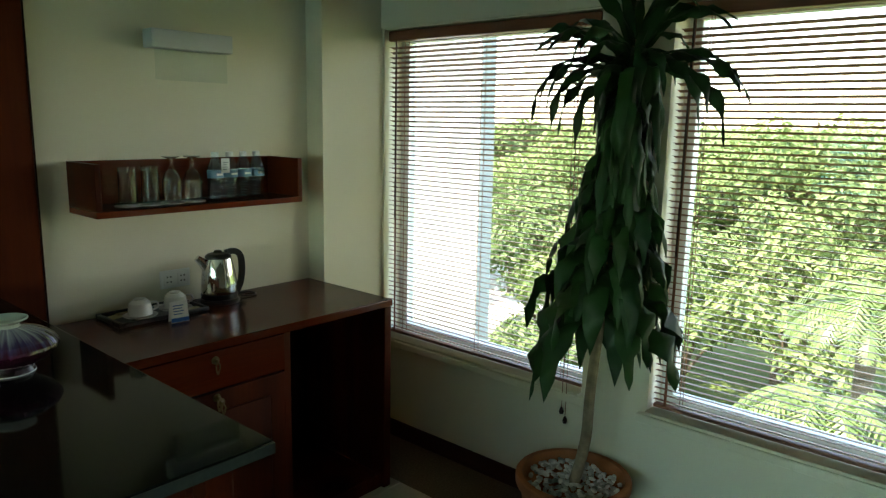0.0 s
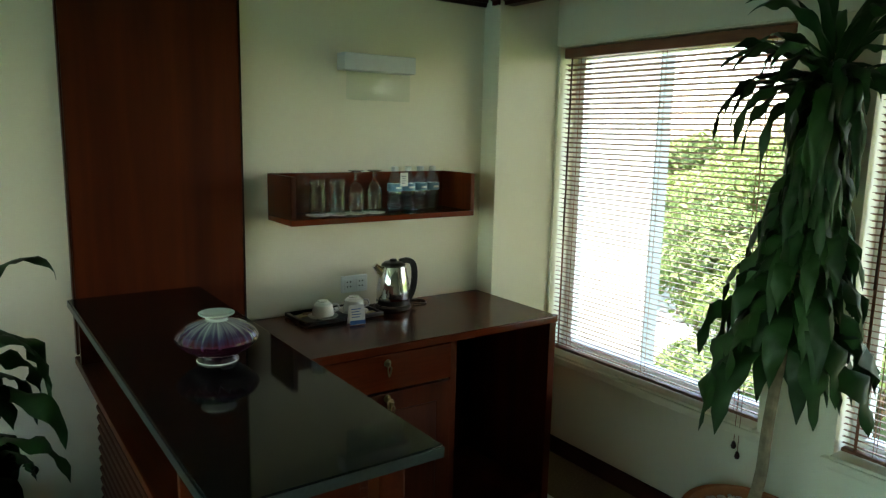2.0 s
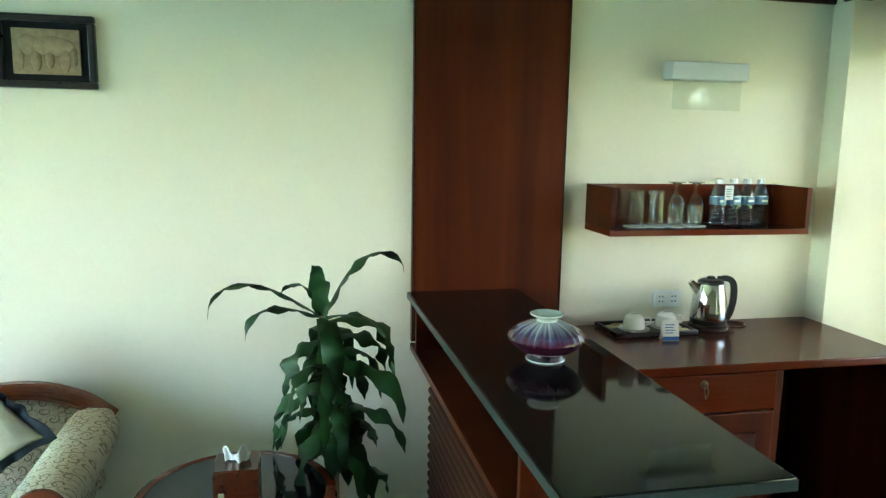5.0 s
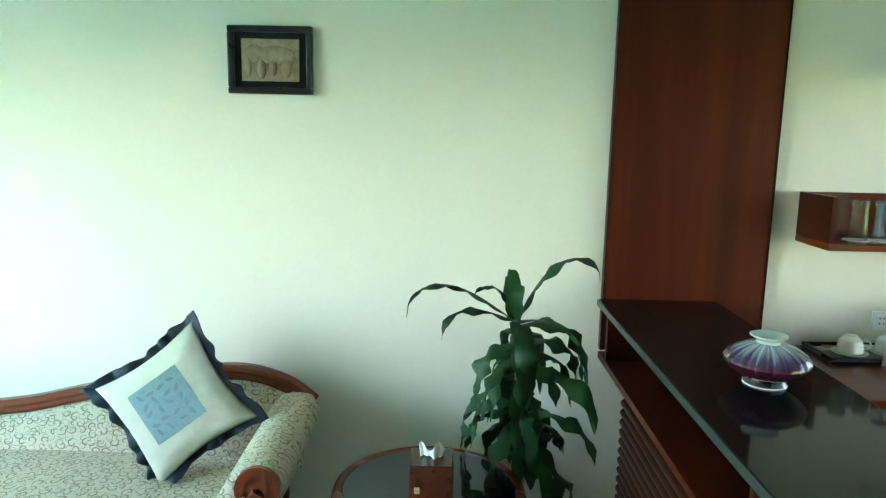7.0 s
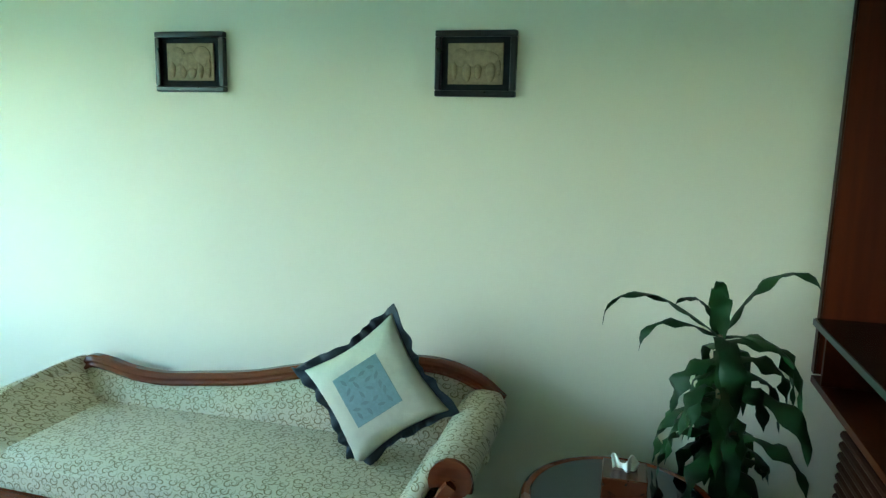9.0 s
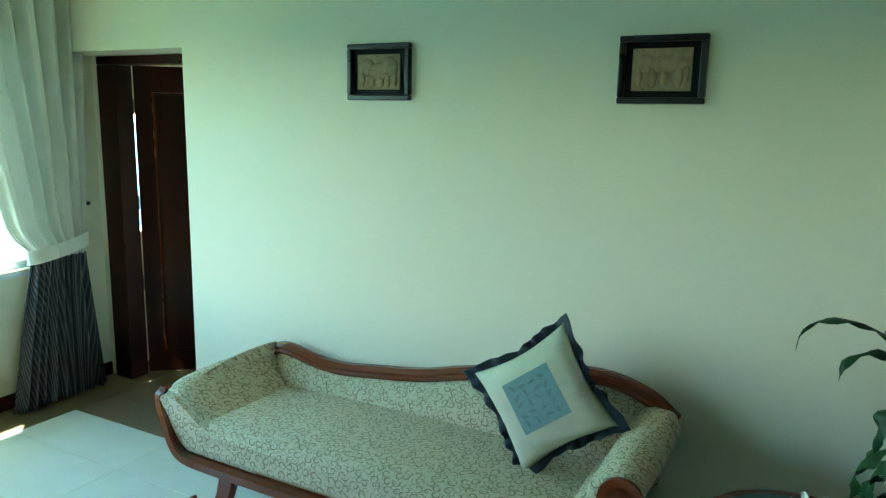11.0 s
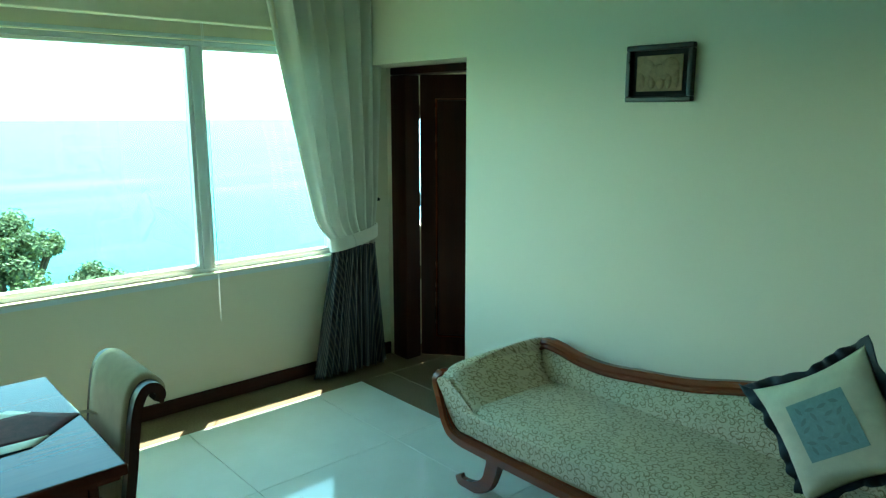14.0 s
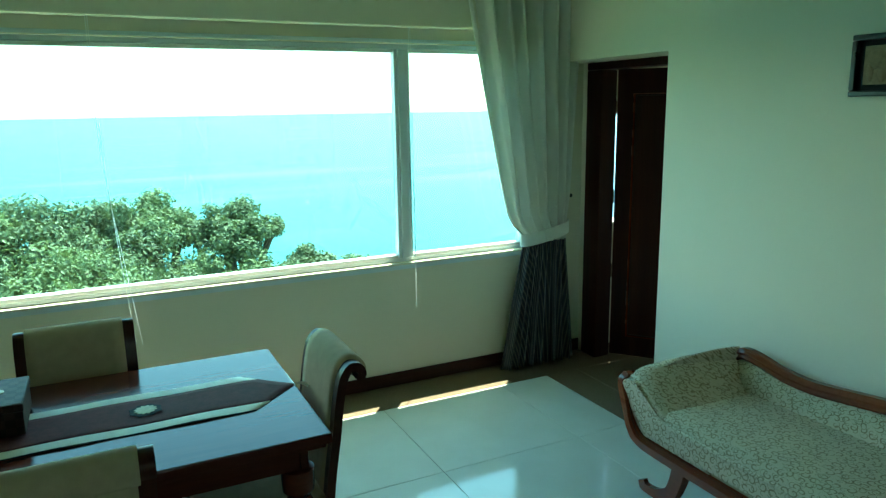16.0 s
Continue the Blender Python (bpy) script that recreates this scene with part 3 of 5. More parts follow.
# ---- curtain ----
cu = thing("curtain", (-3.86, 2.36, 0), "tied-back cream curtain with a dark striped lower part", "curtain")
def edge(z, table):
    for (za, va), (zb, vb) in zip(table, table[1:]):
        if za <= z <= zb:
            f = (z - za) / (zb - za)
            return va + (vb - va) * f
    return table[-1][1]
LEFT = [(0.0, 2.075), (0.45, 2.16), (0.80, 2.235), (0.88, 2.235), (0.95, 2.165), (1.02, 2.125), (1.3, 2.06), (1.7, 1.975), (2.46, 1.825)]
RIGHT = [(0.0, 2.64), (0.80, 2.565), (0.93, 2.565), (1.15, 2.585), (1.5, 2.61), (2.46, 2.67)]
def drape(z0, z1, nz, folds, deep, seed):
    rnd = random.Random(seed)
    ph = [rnd.uniform(0, 6.28) for _ in range(6)]
    bm = bmesh.new()
    n = folds * 10
    rings = []
    for k in range(nz + 1):
        z = z0 + (z1 - z0) * k / nz
        a, b = edge(z, LEFT), edge(z, RIGHT)
        tie = math.exp(-((z - 0.88) / 0.14) ** 2)
        amp = deep * (1 - 0.55 * tie)
        ring = []
        for side in (1, -1):
            for i in range(n + 1):
                s = i / n if side > 0 else 1 - i / n
                warp = s + 0.02 * math.sin(5 * s + ph[0] + z * 0.6) + 0.012 * math.sin(11 * s + ph[1])
                x = amp * math.sin(2 * math.pi * folds * warp + ph[2]) + 0.3 * amp * math.sin(2 * math.pi * folds * 2.3 * warp + ph[3] + z * 0.8)
                x += 0.035 * tie * math.sin(math.pi * s)
                edge_in = min(1, s * 14, (1 - s) * 14)
                ring.append(bm.verts.new((x * edge_in + side * 0.006 + 0.01, a + (b - a) * s - 2.36, z)))
        rings.append(ring)
    for lo, hi in zip(rings, rings[1:]):
        m = len(lo)
        for j in range(m):
            bm.faces.new((lo[j], lo[(j + 1) % m], hi[(j + 1) % m], hi[j]))
    bm.faces.new(rings[0][::-1])
    bm.faces.new(rings[-1])
    bmesh.ops.recalc_face_normals(bm, faces=bm.faces)
    return bm
part("upper_drape", drape(0.84, CEIL - 0.002, 60, 7, 0.058, 3), M_CURTAIN, cu, "cream woven upper drape", smooth="all")
part("lower_drape", drape(0.012, 0.838, 24, 9, 0.034, 5), M_STRIPE, cu, "slate cloth with narrow pale stripes", smooth="all")
ring = [Vector((0.062 * math.cos(a) + 0.012, 0.178 * math.sin(a) + 0.042, 0.885 + 0.035 * math.sin(a))) for a in [2 * math.pi * i / 40 for i in range(40)]]
part("tieback", sweep(ring, [(-0.003, -0.04), (0.003, -0.04), (0.004, 0.04), (-0.004, 0.04)], closed=True), M_CURTAIN, cu, "cream cloth tieback band")
hook = thing("curtain_hook", (XW + 0.001, 2.66, 1.10), "small dark metal curtain hook on the wall", "hook")
part("plate", lathe([(0.016, 0), (0.016, 0.004), (0.006, 0.008)], 16), M_BRASS, hook).rotation_euler = (0, radians(90), 0)
part("knob", lathe([(0.005, 0.006), (0.005, 0.03), (0.012, 0.034), (0.012, 0.042), (0.004, 0.046)], 16), M_BLACK, hook).rotation_euler = (0, radians(90), 0)

# ---- door past the recess ----
d = thing("door_1", (-3.915, YN + 0.242, 0), "dark red-brown panelled door standing ajar in its frame", "door")
d["kind"] = "structure"
part("frame_post", boxed(0.0, 0.15, -0.012, 0.11, 0.001, 1.90, soft=0.006), M_DARKWOOD, d)
part("frame_post", boxed(0.91, 1.0, -0.012, 0.11, 0.001, 1.90, soft=0.006), M_DARKWOOD, d)
part("frame_head", boxed(0.0, 1.0, -0.012, 0.11, 1.901, 1.948, soft=0.006), M_DARKWOOD, d)
leaf = new("door_leaf")
leaf.parent, leaf.location, leaf.rotation_euler = d, (0.121, 0.129, 0), (0, 0, radians(38))
def raised(bm, x0, x1, z0, z1, y):
    box(bm, x0, x1, y, y + 0.012, z0, z1, soft=0.011, seg=3)
    return bm
part("leaf_body", boxed(0.012, 0.80, -0.02, 0.02, 0.012, 1.905, soft=0.004), M_DARKWOOD, leaf)
for za, zb in ((0.16, 1.74),):
    part("door_panel", raised(bmesh.new(), 0.13, 0.67, za, zb, -0.030), M_DARKWOOD, leaf)
    part("panel_bead", sweep([Vector(q) for q in ((0.12, -0.022, za - 0.01), (0.68, -0.022, za - 0.01), (0.68, -0.022, zb + 0.01), (0.12, -0.022, zb + 0.01))], round_profile(0.008, 6), up=(0, 1, 0), closed=True), M_CARVED, leaf)
for hz in (0.55, 1.05, 1.62):
    part("hinge", lathe([(0.007, 0), (0.009, 0.002), (0.009, 0.088), (0.007, 0.09)], 12, (0.004, -0.024, hz)), M_BRASS, leaf)

# ---- windows behind the blinds ----
def east_window(name, hole, label):
    w = thing(name, (0, 0, 0), label, "window")
    w["kind"] = "structure"
    y0, y1, z0, z1 = hole
    a, b = XE + 0.11, XE + 0.16
    frame_bars("window_frame", [(a, b, y0, y1, z0, z0 + 0.05), (a, b, y0, y1, z1 - 0.05, z1), (a, b, y0, y0 + 0.05, z0 + 0.051, z1 - 0.051), (a, b, y1 - 0.05, y1, z0 + 0.051, z1 - 0.051)], w, M_WHITE)
    p = part("pane", boxed(a + 0.02, a + 0.026, y0 + 0.05, y1 - 0.05, z0 + 0.05, z1 - 0.05), M_GLASS_E, w, smooth=False)
    p.visible_shadow = False
    part("window_sill", boxed(XE - 0.03, XE + 0.109, y0 + 0.001, y1 - 0.001, z0 - 0.0, z0 + 0.012, soft=0.003), M_WALL, w, "painted sill")
    part("sill_ledge", boxed(XE - 0.035, XE - 0.001, y0 - 0.03, y1 + 0.03 if y1 < 2.3 else y1 + 0.02, z0 - 0.035, z0 - 0.001, soft=0.006), M_WALL, w, "painted sill ledge")
    return w
east_window("window_2", WIN_E1, "white-framed garden window behind a wooden blind")
east_window("window_3", WIN_E2, "wide white-framed garden window behind a wooden blind")
def blinds(hole, label, wand_y):
    y0, y1, z0, z1 = hole[0] + 0.012, hole[1] - 0.012, hole[2] + 0.02, hole[3] - 0.006
    b = thing("venetian_blind", (XE + 0.035, (y0 + y1) / 2, z0), label, "blind", "garden window blinds")
    h, half = z1 - z0, (y1 - y0) / 2
    part("headrail", boxed(-0.022, 0.03, -half, half, h - 0.045, h, soft=0.004), M_SLAT, b)
    part("bottom_rail", boxed(-0.015, 0.015, -half, half, 0.0, 0.014, soft=0.004), M_SLAT, b)
    n = int((h - 0.07) / 0.0222)
    mesh = None
    for i in range(n):
        if mesh is None:
            prof = [(-0.0135, -0.0012), (0.0, 0.0010), (0.0135, -0.0012), (0.0135, 0.0004), (0.0, 0.0028), (-0.0135, 0.0004)]
            mesh = finish(sweep([Vector((0, -half, 0)), Vector((0, half, 0))], prof), "slat", M_SLAT, False)
        s = new("slat", mesh)
        s.parent, s.location = b, (0, 0, 0.028 + i * 0.0222)
        s.rotation_euler = (0, radians(14), 0)
    k = max(2, int(half * 2 / 0.55) + 1)
    for i in range(k):
        y = -half + 0.10 + (2 * half - 0.20) * i / (k - 1)
        for x in (-0.0135, 0.0135):
            part("ladder_cord", boxed(x - 0.001, x + 0.001, y - 0.001, y + 0.001, 0.014, h - 0.045), M_SLAT, b, smooth=False)
    part("ladder_tape", boxed(-0.018, -0.0165, half - 0.052, half - 0.042, 0.014, h - 0.045), M_SLAT, b, "brown cloth ladder tape", smooth=False)
    part("tilt_wand", tube([(-0.03, half - wand_y, h - 0.05), (-0.032, half - wand_y, h * 0.65), (-0.032, half - wand_y, h * 0.40)], 0.004, 8), M_DARKWOOD, b)
    return b
blinds(WIN_E1, "brown wooden venetian blind with open slats, lowered", 0.06)
b2 = blinds(WIN_E2, "wide brown wooden venetian blind with open slats, lowered", 0.05)
pc = thing("blind_pull", (XE - 0.03, 1.33, 0.38), "pair of brown pull cords with wooden tassels", "cord")
for dy, dz in ((0, 0.0), (0.018, 0.035)):
    part("strand", tube([(0, dy, 1.56), (0.002, dy, 0.7), (0, dy, dz + 0.02)], 0.0015, 10, 6, up=(1, 0, 0)), M_SLAT, pc)
    part("tassel", lathe([(0.002, 0.03), (0.007, 0.022), (0.010, 0.008), (0.007, 0.0)], 12, (0, dy, dz)), M_DARKWOOD, pc)

# ---- wall panel, bar, desk ----
pn = thing("wall_panel", (0.836, YN - 0.001, 0.0), "tall reddish-brown mahogany panel fixed to the wall", "panel")
part("board", boxed(-0.286, 0.286, -0.03, 0.0, 0.802, CEIL - 0.003, soft=0.003), M_PANEL, pn)
part("edge_strip", boxed(-0.293, -0.2865, -0.034, 0.0, 0.802, CEIL - 0.003, soft=0.002), M_DARKWOOD, pn)
part("edge_strip", boxed(0.2865, 0.291, -0.034, 0.0, 0.802, CEIL - 0.003, soft=0.002), M_DARKWOOD, pn)

bar = thing("bar_counter", (0.75, 1.76, 0), "mahogany bar counter with a black stone top and ribbed dark side", "counter")
B0, B1, BY0, BY1 = -0.214, 0.19, -0.795, 0.735
BS = 0.39          # rear end of the closed lower part
part("stone_top", boxed(B0 - 0.010, B1 + 0.012, BY0 - 0.02, BY1, 0.970, 0.996, soft=0.003), M_STONE, bar, "polished black granite top")
part("top_edge", boxed(B0 - 0.0125, B0 - 0.0105, BY0 - 0.02, BY1, 0.973, 0.993), M_EDGE, bar, "dull green-grey stone edge", smooth=False)
part("top_edge", boxed(B0 - 0.010, B1 + 0.012, BY0 - 0.0225, BY0 - 0.0205, 0.973, 0.993), M_EDGE, bar, "dull green-grey stone edge", smooth=False)
part("apron", boxed(B0 + 0.002, B1, BY0, BY1, 0.958, 0.969, soft=0.003), M_BARWOOD, bar)
part("niche_floor", boxed(B0, B1, BY0 + 0.24, BY1, 0.775, 0.80, soft=0.003), M_BARWOOD, bar)
part("niche_back", boxed(B1 - 0.03, B1 - 0.002, BY0 + 0.24, BY1, 0.801, 0.957), M_BARWOOD, bar)
part("divider", boxed(B0 + 0.004, B1 - 0.032, BY1 - 0.115, BY1 - 0.095, 0.801, 0.957, soft=0.002), M_BARWOOD, bar)
part("end_upright", boxed(B0 + 0.001, B1 - 0.032, BY0 + 0.22, BY0 + 0.239, 0.775, 0.957, soft=0.002), M_BARWOOD, bar)
part("end_panel", boxed(B0 + 0.001, B1, BY0 + 0.24, BY0 + 0.268, 0.001, 0.774, soft=0.003), M_BARWOOD, bar)
part("back_panel", boxed(B1 - 0.03, B1, BY0 + 0.27, BS, 0.001, 0.774, soft=0.002), M_BARWOOD, bar)
part("rib_post", boxed(B0 + 0.026, B0 + 0.05, BS - 0.03, BS, 0.001, 0.774, soft=0.003), M_RIB, bar)
part("rear_panel", boxed(B0 + 0.051, B1 - 0.031, BS - 0.02, BS, 0.001, 0.774, soft=0.002), M_BARWOOD, bar)
part("rib_backing", boxed(B0 + 0.024, B0 + 0.044, BY0 + 0.27, BS - 0.031, 0.02, 0.774), M_DARKWOOD, bar)
smesh = finish(sweep([Vector((0, BY0 + 0.27, 0)), Vector((0, (BY0 + BS) / 2, 0)), Vector((0, BS + 0.004, 0))], round_profile(0.0135, 10)), "rib", M_RIB, True)
for i in range(23):
    s = new("rib", smesh)
    s.parent, s.location = bar, (B0 + 0.020, 0, 0.022 + i * 0.0325)
part("front_leg", boxed(B1 - 0.10, B1 - 0.045, BY0 + 0.02, BY0 + 0.07, 0.001, 0.957, soft=0.005), M_BARWOOD, bar)
part("front_leg", boxed(B0 + 0.003, B0 + 0.05, BY0 + 0.003, BY0 + 0.05, 0.001, 0.957, soft=0.005), M_BARWOOD, bar)

dk = thing("minibar_desk", (1.735, 2.25, 0), "mahogany side desk with drawer, cupboard and open knee bay", "desk")
DX0, DX1, DF, DB, DZ = -0.60, 0.518, -0.275, 0.276, 0.832
part("desktop", boxed(DX0, DX1, DF - 0.004, DB, DZ - 0.03, DZ, soft=0.005), M_DESK, dk)
part("side_panel", boxed(DX1 - 0.04, DX1 - 0.003, DF + 0.003, DB, 0.001, DZ - 0.031, soft=0.003), M_PANEL, dk)
part("side_panel", boxed(-0.01, 0.02, DF + 0.02, DB, 0.001, DZ - 0.031, soft=0.003), M_PANEL, dk)
part("side_panel", boxed(DX0, DX0 + 0.03, DF + 0.02, DB, 0.001, DZ - 0.031, soft=0.003), M_PANEL, dk)
part("back_board", boxed(0.021, DX1 - 0.041, DB - 0.02, DB, 0.001, DZ - 0.031), M_DARKWOOD, dk, smooth=False)
part("bay_floor", boxed(0.021, DX1 - 0.041, DF + 0.02, DB - 0.021, 0.001, 0.06, soft=0.003), M_PANEL, dk)
part("carcass", boxed(DX0 + 0.031, -0.011, DF + 0.03, DB, 0.05, DZ - 0.031), M_DARKWOOD, dk, smooth=False)
part("drawer_front", boxed(DX0 + 0.034, -0.014, DF + 0.008, DF + 0.029, 0.662, DZ - 0.036, soft=0.004), M_DESK, dk)
dd = part("cupboard_door", boxed(DX0 + 0.034, -0.014, DF + 0.008, DF + 0.029, 0.06, 0.655, soft=0.004), M_PANEL, dk)
part("door_panel", boxed(DX0 + 0.10, -0.08, DF + 0.001, DF + 0.0078, 0.13, 0.585, soft=0.006, seg=3), M_PANEL, dd)
def pull(x, z, drop):
    h = part("pull", lathe([(0.014, 0), (0.014, 0.003), (0.006, 0.006), (0.006, 0.014), (0.003, 0.016)], 16), M_BRASS, dk, "aged brass drop pull")
    h.location, h.rotation_euler = (x, DF + 0.0075, z), (radians(90), 0, 0)
    part("drop", tube([(0, -0.004, 0.012), (0.007, -drop * 0.4, 0.016), (0.0, -drop, 0.014), (-0.007, -drop * 0.4, 0.016), (0, -0.004, 0.012)], 0.0028, 20, 6), M_BRASS, h)
pull(-0.29, 0.765, 0.045)
pull(-0.29, 0.635, 0.045)
pull(-0.275, 0.615, 0.04)

# ---- shelf with glasses and bottles ----
sh = thing("wall_shelf", (1.642, YN - 0.001, 1.219), "open-topped mahogany box shelf hung on the wall", "shelf")
SW = 0.412
part("bottom_board", boxed(-SW, SW, -0.225, 0, 0.0, 0.022, soft=0.002), M_DESK, sh)
part("side_board", boxed(-SW, -SW + 0.02, -0.225, 0, 0.0225, 0.178, soft=0.002), M_PANEL, sh)
part("side_board", boxed(SW - 0.02, SW, -0.225, 0, 0.0225, 0.178, soft=0.002), M_PANEL, sh)
part("back_board", boxed(-SW + 0.0205, SW - 0.0205, -0.015, 0, 0.0225, 0.178, soft=0.002), M_DESK, sh)
SZ = 1.2412
def coaster(x, y):
    c = thing("coaster", (x, y, SZ), "thin round white paper coaster on the shelf", "coaster", "coasters under the glasses")
    part("disc", lathe([(0.044, 0), (0.046, 0.0008), (0.046, 0.0018), (0.044, 0.0025)], 28), M_PAPER, c)
def tumbler(x, y):
    g = thing("tumbler", (x, y, SZ + 0.003), "upturned clear straight drinking glass on a coaster", "glass", "glasses on the shelf")
    g.scale = (1, 1, 1.14)
    part("bowl", lathe([(0.031, 0), (0.032, 0.001), (0.0285, 0.115), (0.027, 0.118), (0.004, 0.118), (0.004, 0.108), (0.026, 0.106), (0.030, 0.0)], 28, loop=True), M_CLEAR, g)
def goblet(x, y):
    g = thing("goblet", (x, y, SZ + 0.003), "upturned clear stemmed glass on a coaster", "glass", "glasses on the shelf")
    g.scale = (1, 1, 1.08)
    part("bowl", lathe([(0.029, 0), (0.030, 0.001), (0.034, 0.04), (0.033, 0.075), (0.022, 0.10), (0.007, 0.112), (0.005, 0.112), (0.020, 0.097), (0.031, 0.073), (0.032, 0.04), (0.028, 0.0)], 28, loop=True), M_CLEAR, g)
    part("stem", lathe([(0.0065, 0.112), (0.0055, 0.125), (0.006, 0.145), (0.020, 0.150), (0.032, 0.153), (0.032, 0.155), (0.004, 0.156)], 24), M_CLEAR, g)
def bottle(x, y):
    b = thing("water_bottle", (x, y, SZ), "small clear plastic water bottle with a blue label", "bottle", "water bottles on the shelf")
    b.scale = (1.05, 1.05, 1.12)
    prof = [(0.022, 0), (0.028, 0.004)]
    for i in range(6):
        prof += [(0.029, 0.010 + i * 0.009), (0.0275, 0.0145 + i * 0.009)]
    prof += [(0.0285, 0.066), (0.0285, 0.105), (0.027, 0.115), (0.016, 0.138), (0.0115, 0.144), (0.0115, 0.158), (0.002, 0.158)]
    part("body", lathe(prof, 24), M_WATER, b)
    part("label", lathe([(0.0290, 0.075), (0.0296, 0.0752), (0.0296, 0.101), (0.0290, 0.1012)], 24), M_LABEL, b, "blue printed wrap label")
    part("label_bar", boxed(-0.012, 0.012, -0.0303, -0.0290, 0.084, 0.091), M_PAPER, b, smooth=False)
    part("cap", lathe([(0.0135, 0.146), (0.0142, 0.148), (0.0142, 0.160), (0.012, 0.163)], 20, flute=0.04, flutes=10), M_WHITE, b)
for x in (1.385, 1.467):
    coaster(x, 2.415); tumbler(x, 2.415)
for x in (1.549, 1.631):
    coaster(x, 2.415); goblet(x, 2.415)
for x, y in ((1.728, 2.415), (1.794, 2.42), (1.858, 2.425), (1.922, 2.43)):
    bottle(x, y)
tag = thing("paper_tag", (1.752, 2.382, 1.345), "small white paper tag hung on a bottle", "tag")
part("sheet", boxed(-0.018, 0.018, -0.0008, 0.0008, 0, 0.055, soft=0.0003, seg=1), M_PAPER, tag)
for i in range(4):
    part("text_bar", boxed(-0.012, 0.006 + 0.003 * (i % 2), -0.0016, -0.0009, 0.012 + i * 0.009, 0.0145 + i * 0.009), M_INK, tag, smooth=False)

# ---- wall lamp and socket ----
lm = thing("wall_lamp", (1.683, YN - 0.001, 1.80), "unlit grey-white box wall lamp with a glass plate", "lamp")
part("back_plate", boxed(-0.10, 0.12, -0.02, 0.0, 0.0, 0.05, soft=0.002), M_LAMP, lm)
part("housing", boxed(-0.17, 0.155, -0.09, -0.021, -0.004, 0.062, soft=0.004), M_LAMP, lm)
part("glass_plate", boxed(-0.145, 0.145, -0.060, -0.054, -0.115, -0.005, soft=0.001, seg=1), M_PLATE, lm, "clear glass plate under the housing").visible_shadow = False
so = thing("wall_socket", (1.60, YN - 0.001, 0.93), "white double wall socket above the desk", "socket")
part("plate", boxed(-0.062, 0.062, -0.009, 0, -0.036, 0.036, soft=0.004), M_WHITE, so)
for cx in (-0.028, 0.028):
    part("insert", boxed(cx - 0.02, cx + 0.02, -0.0115, -0.0092, -0.022, 0.022, soft=0.002), M_WHITE, so)
    for hx in (-0.007, 0.007):
        for hz in (-0.01, 0.01):
            part("pin_hole", lathe([(0.0032, 0), (0.0032, 0.0006), (0.002, 0.0008)], 10), M_BLACK, so).matrix_local = pose(cx + hx, -0.0116, hz, 90)

# ---- kettle, tea tray ----
kt = thing("electric_kettle", (1.728, 2.42, 0.8325), "polished steel electric kettle with black handle and base", "kettle", turn=-8)
kt.scale = (0.96, 0.96, 0.88)
part("power_base", lathe([(0.078, 0), (0.080, 0.004), (0.080, 0.014), (0.072, 0.02), (0.03, 0.021)], 36), M_BLACK, kt)
part("foot_ring", lathe([(0.070, 0.0215), (0.073, 0.024), (0.073, 0.042), (0.071, 0.045)], 36), M_BLACK, kt)
part("body", lathe([(0.071, 0.0455), (0.0725, 0.06), (0.071, 0.10), (0.064, 0.15), (0.056, 0.19), (0.053, 0.203), (0.050, 0.205)], 48), M_STEEL, kt)
part("lid", lathe([(0.0525, 0.2055), (0.052, 0.212), (0.040, 0.222), (0.018, 0.227), (0.014, 0.236), (0.004, 0.238)], 36), M_BLACK, kt)
sp = spline([(-0.045, 0, 0.165), (-0.068, 0, 0.19), (-0.088, 0, 0.212)], 8)
part("spout", sweep(sp, round_profile(0.02, 12, 0.75), up=(0, 1, 0), sizes=[1.25 - 0.07 * i for i in range(9)]), M_STEEL, kt)
part("handle", sweep(spline([(0.030, 0, 0.222), (0.066, 0, 0.226), (0.094, 0, 0.207), (0.102, 0, 0.15), (0.096, 0, 0.09), (0.082, 0, 0.05), (0.068, 0, 0.036)], 28), [(-0.012, -0.007), (0.012, -0.007), (0.014, 0.0), (0.012, 0.007), (-0.012, 0.007), (-0.014, 0.0)], up=(0, 1, 0)), M_BLACK, kt)
part("grip_inlay", sweep(spline([(0.098, 0, 0.214), (0.110, 0, 0.16), (0.105, 0, 0.10)], 12), [(-0.004, -0.003), (0.004, -0.003), (0.004, 0.003), (-0.004, 0.003)], up=(0, 1, 0)), M_STEEL, kt)
part("switch", boxed(0.084, 0.112, -0.012, 0.012, 0.022, 0.034, soft=0.004), M_BLACK, kt)
kc = thing("kettle_cord", (1.873, 2.43, 0.8325), "black power cord curled behind the kettle", "cord")
part("cable", tube([(-0.045, -0.01, 0.006), (0.01, -0.02, 0.004), (0.03, 0.02, 0.004), (-0.02, 0.075, 0.004), (-0.11, 0.085, 0.004)], 0.0035, 30, 8), M_BLACK, kc)

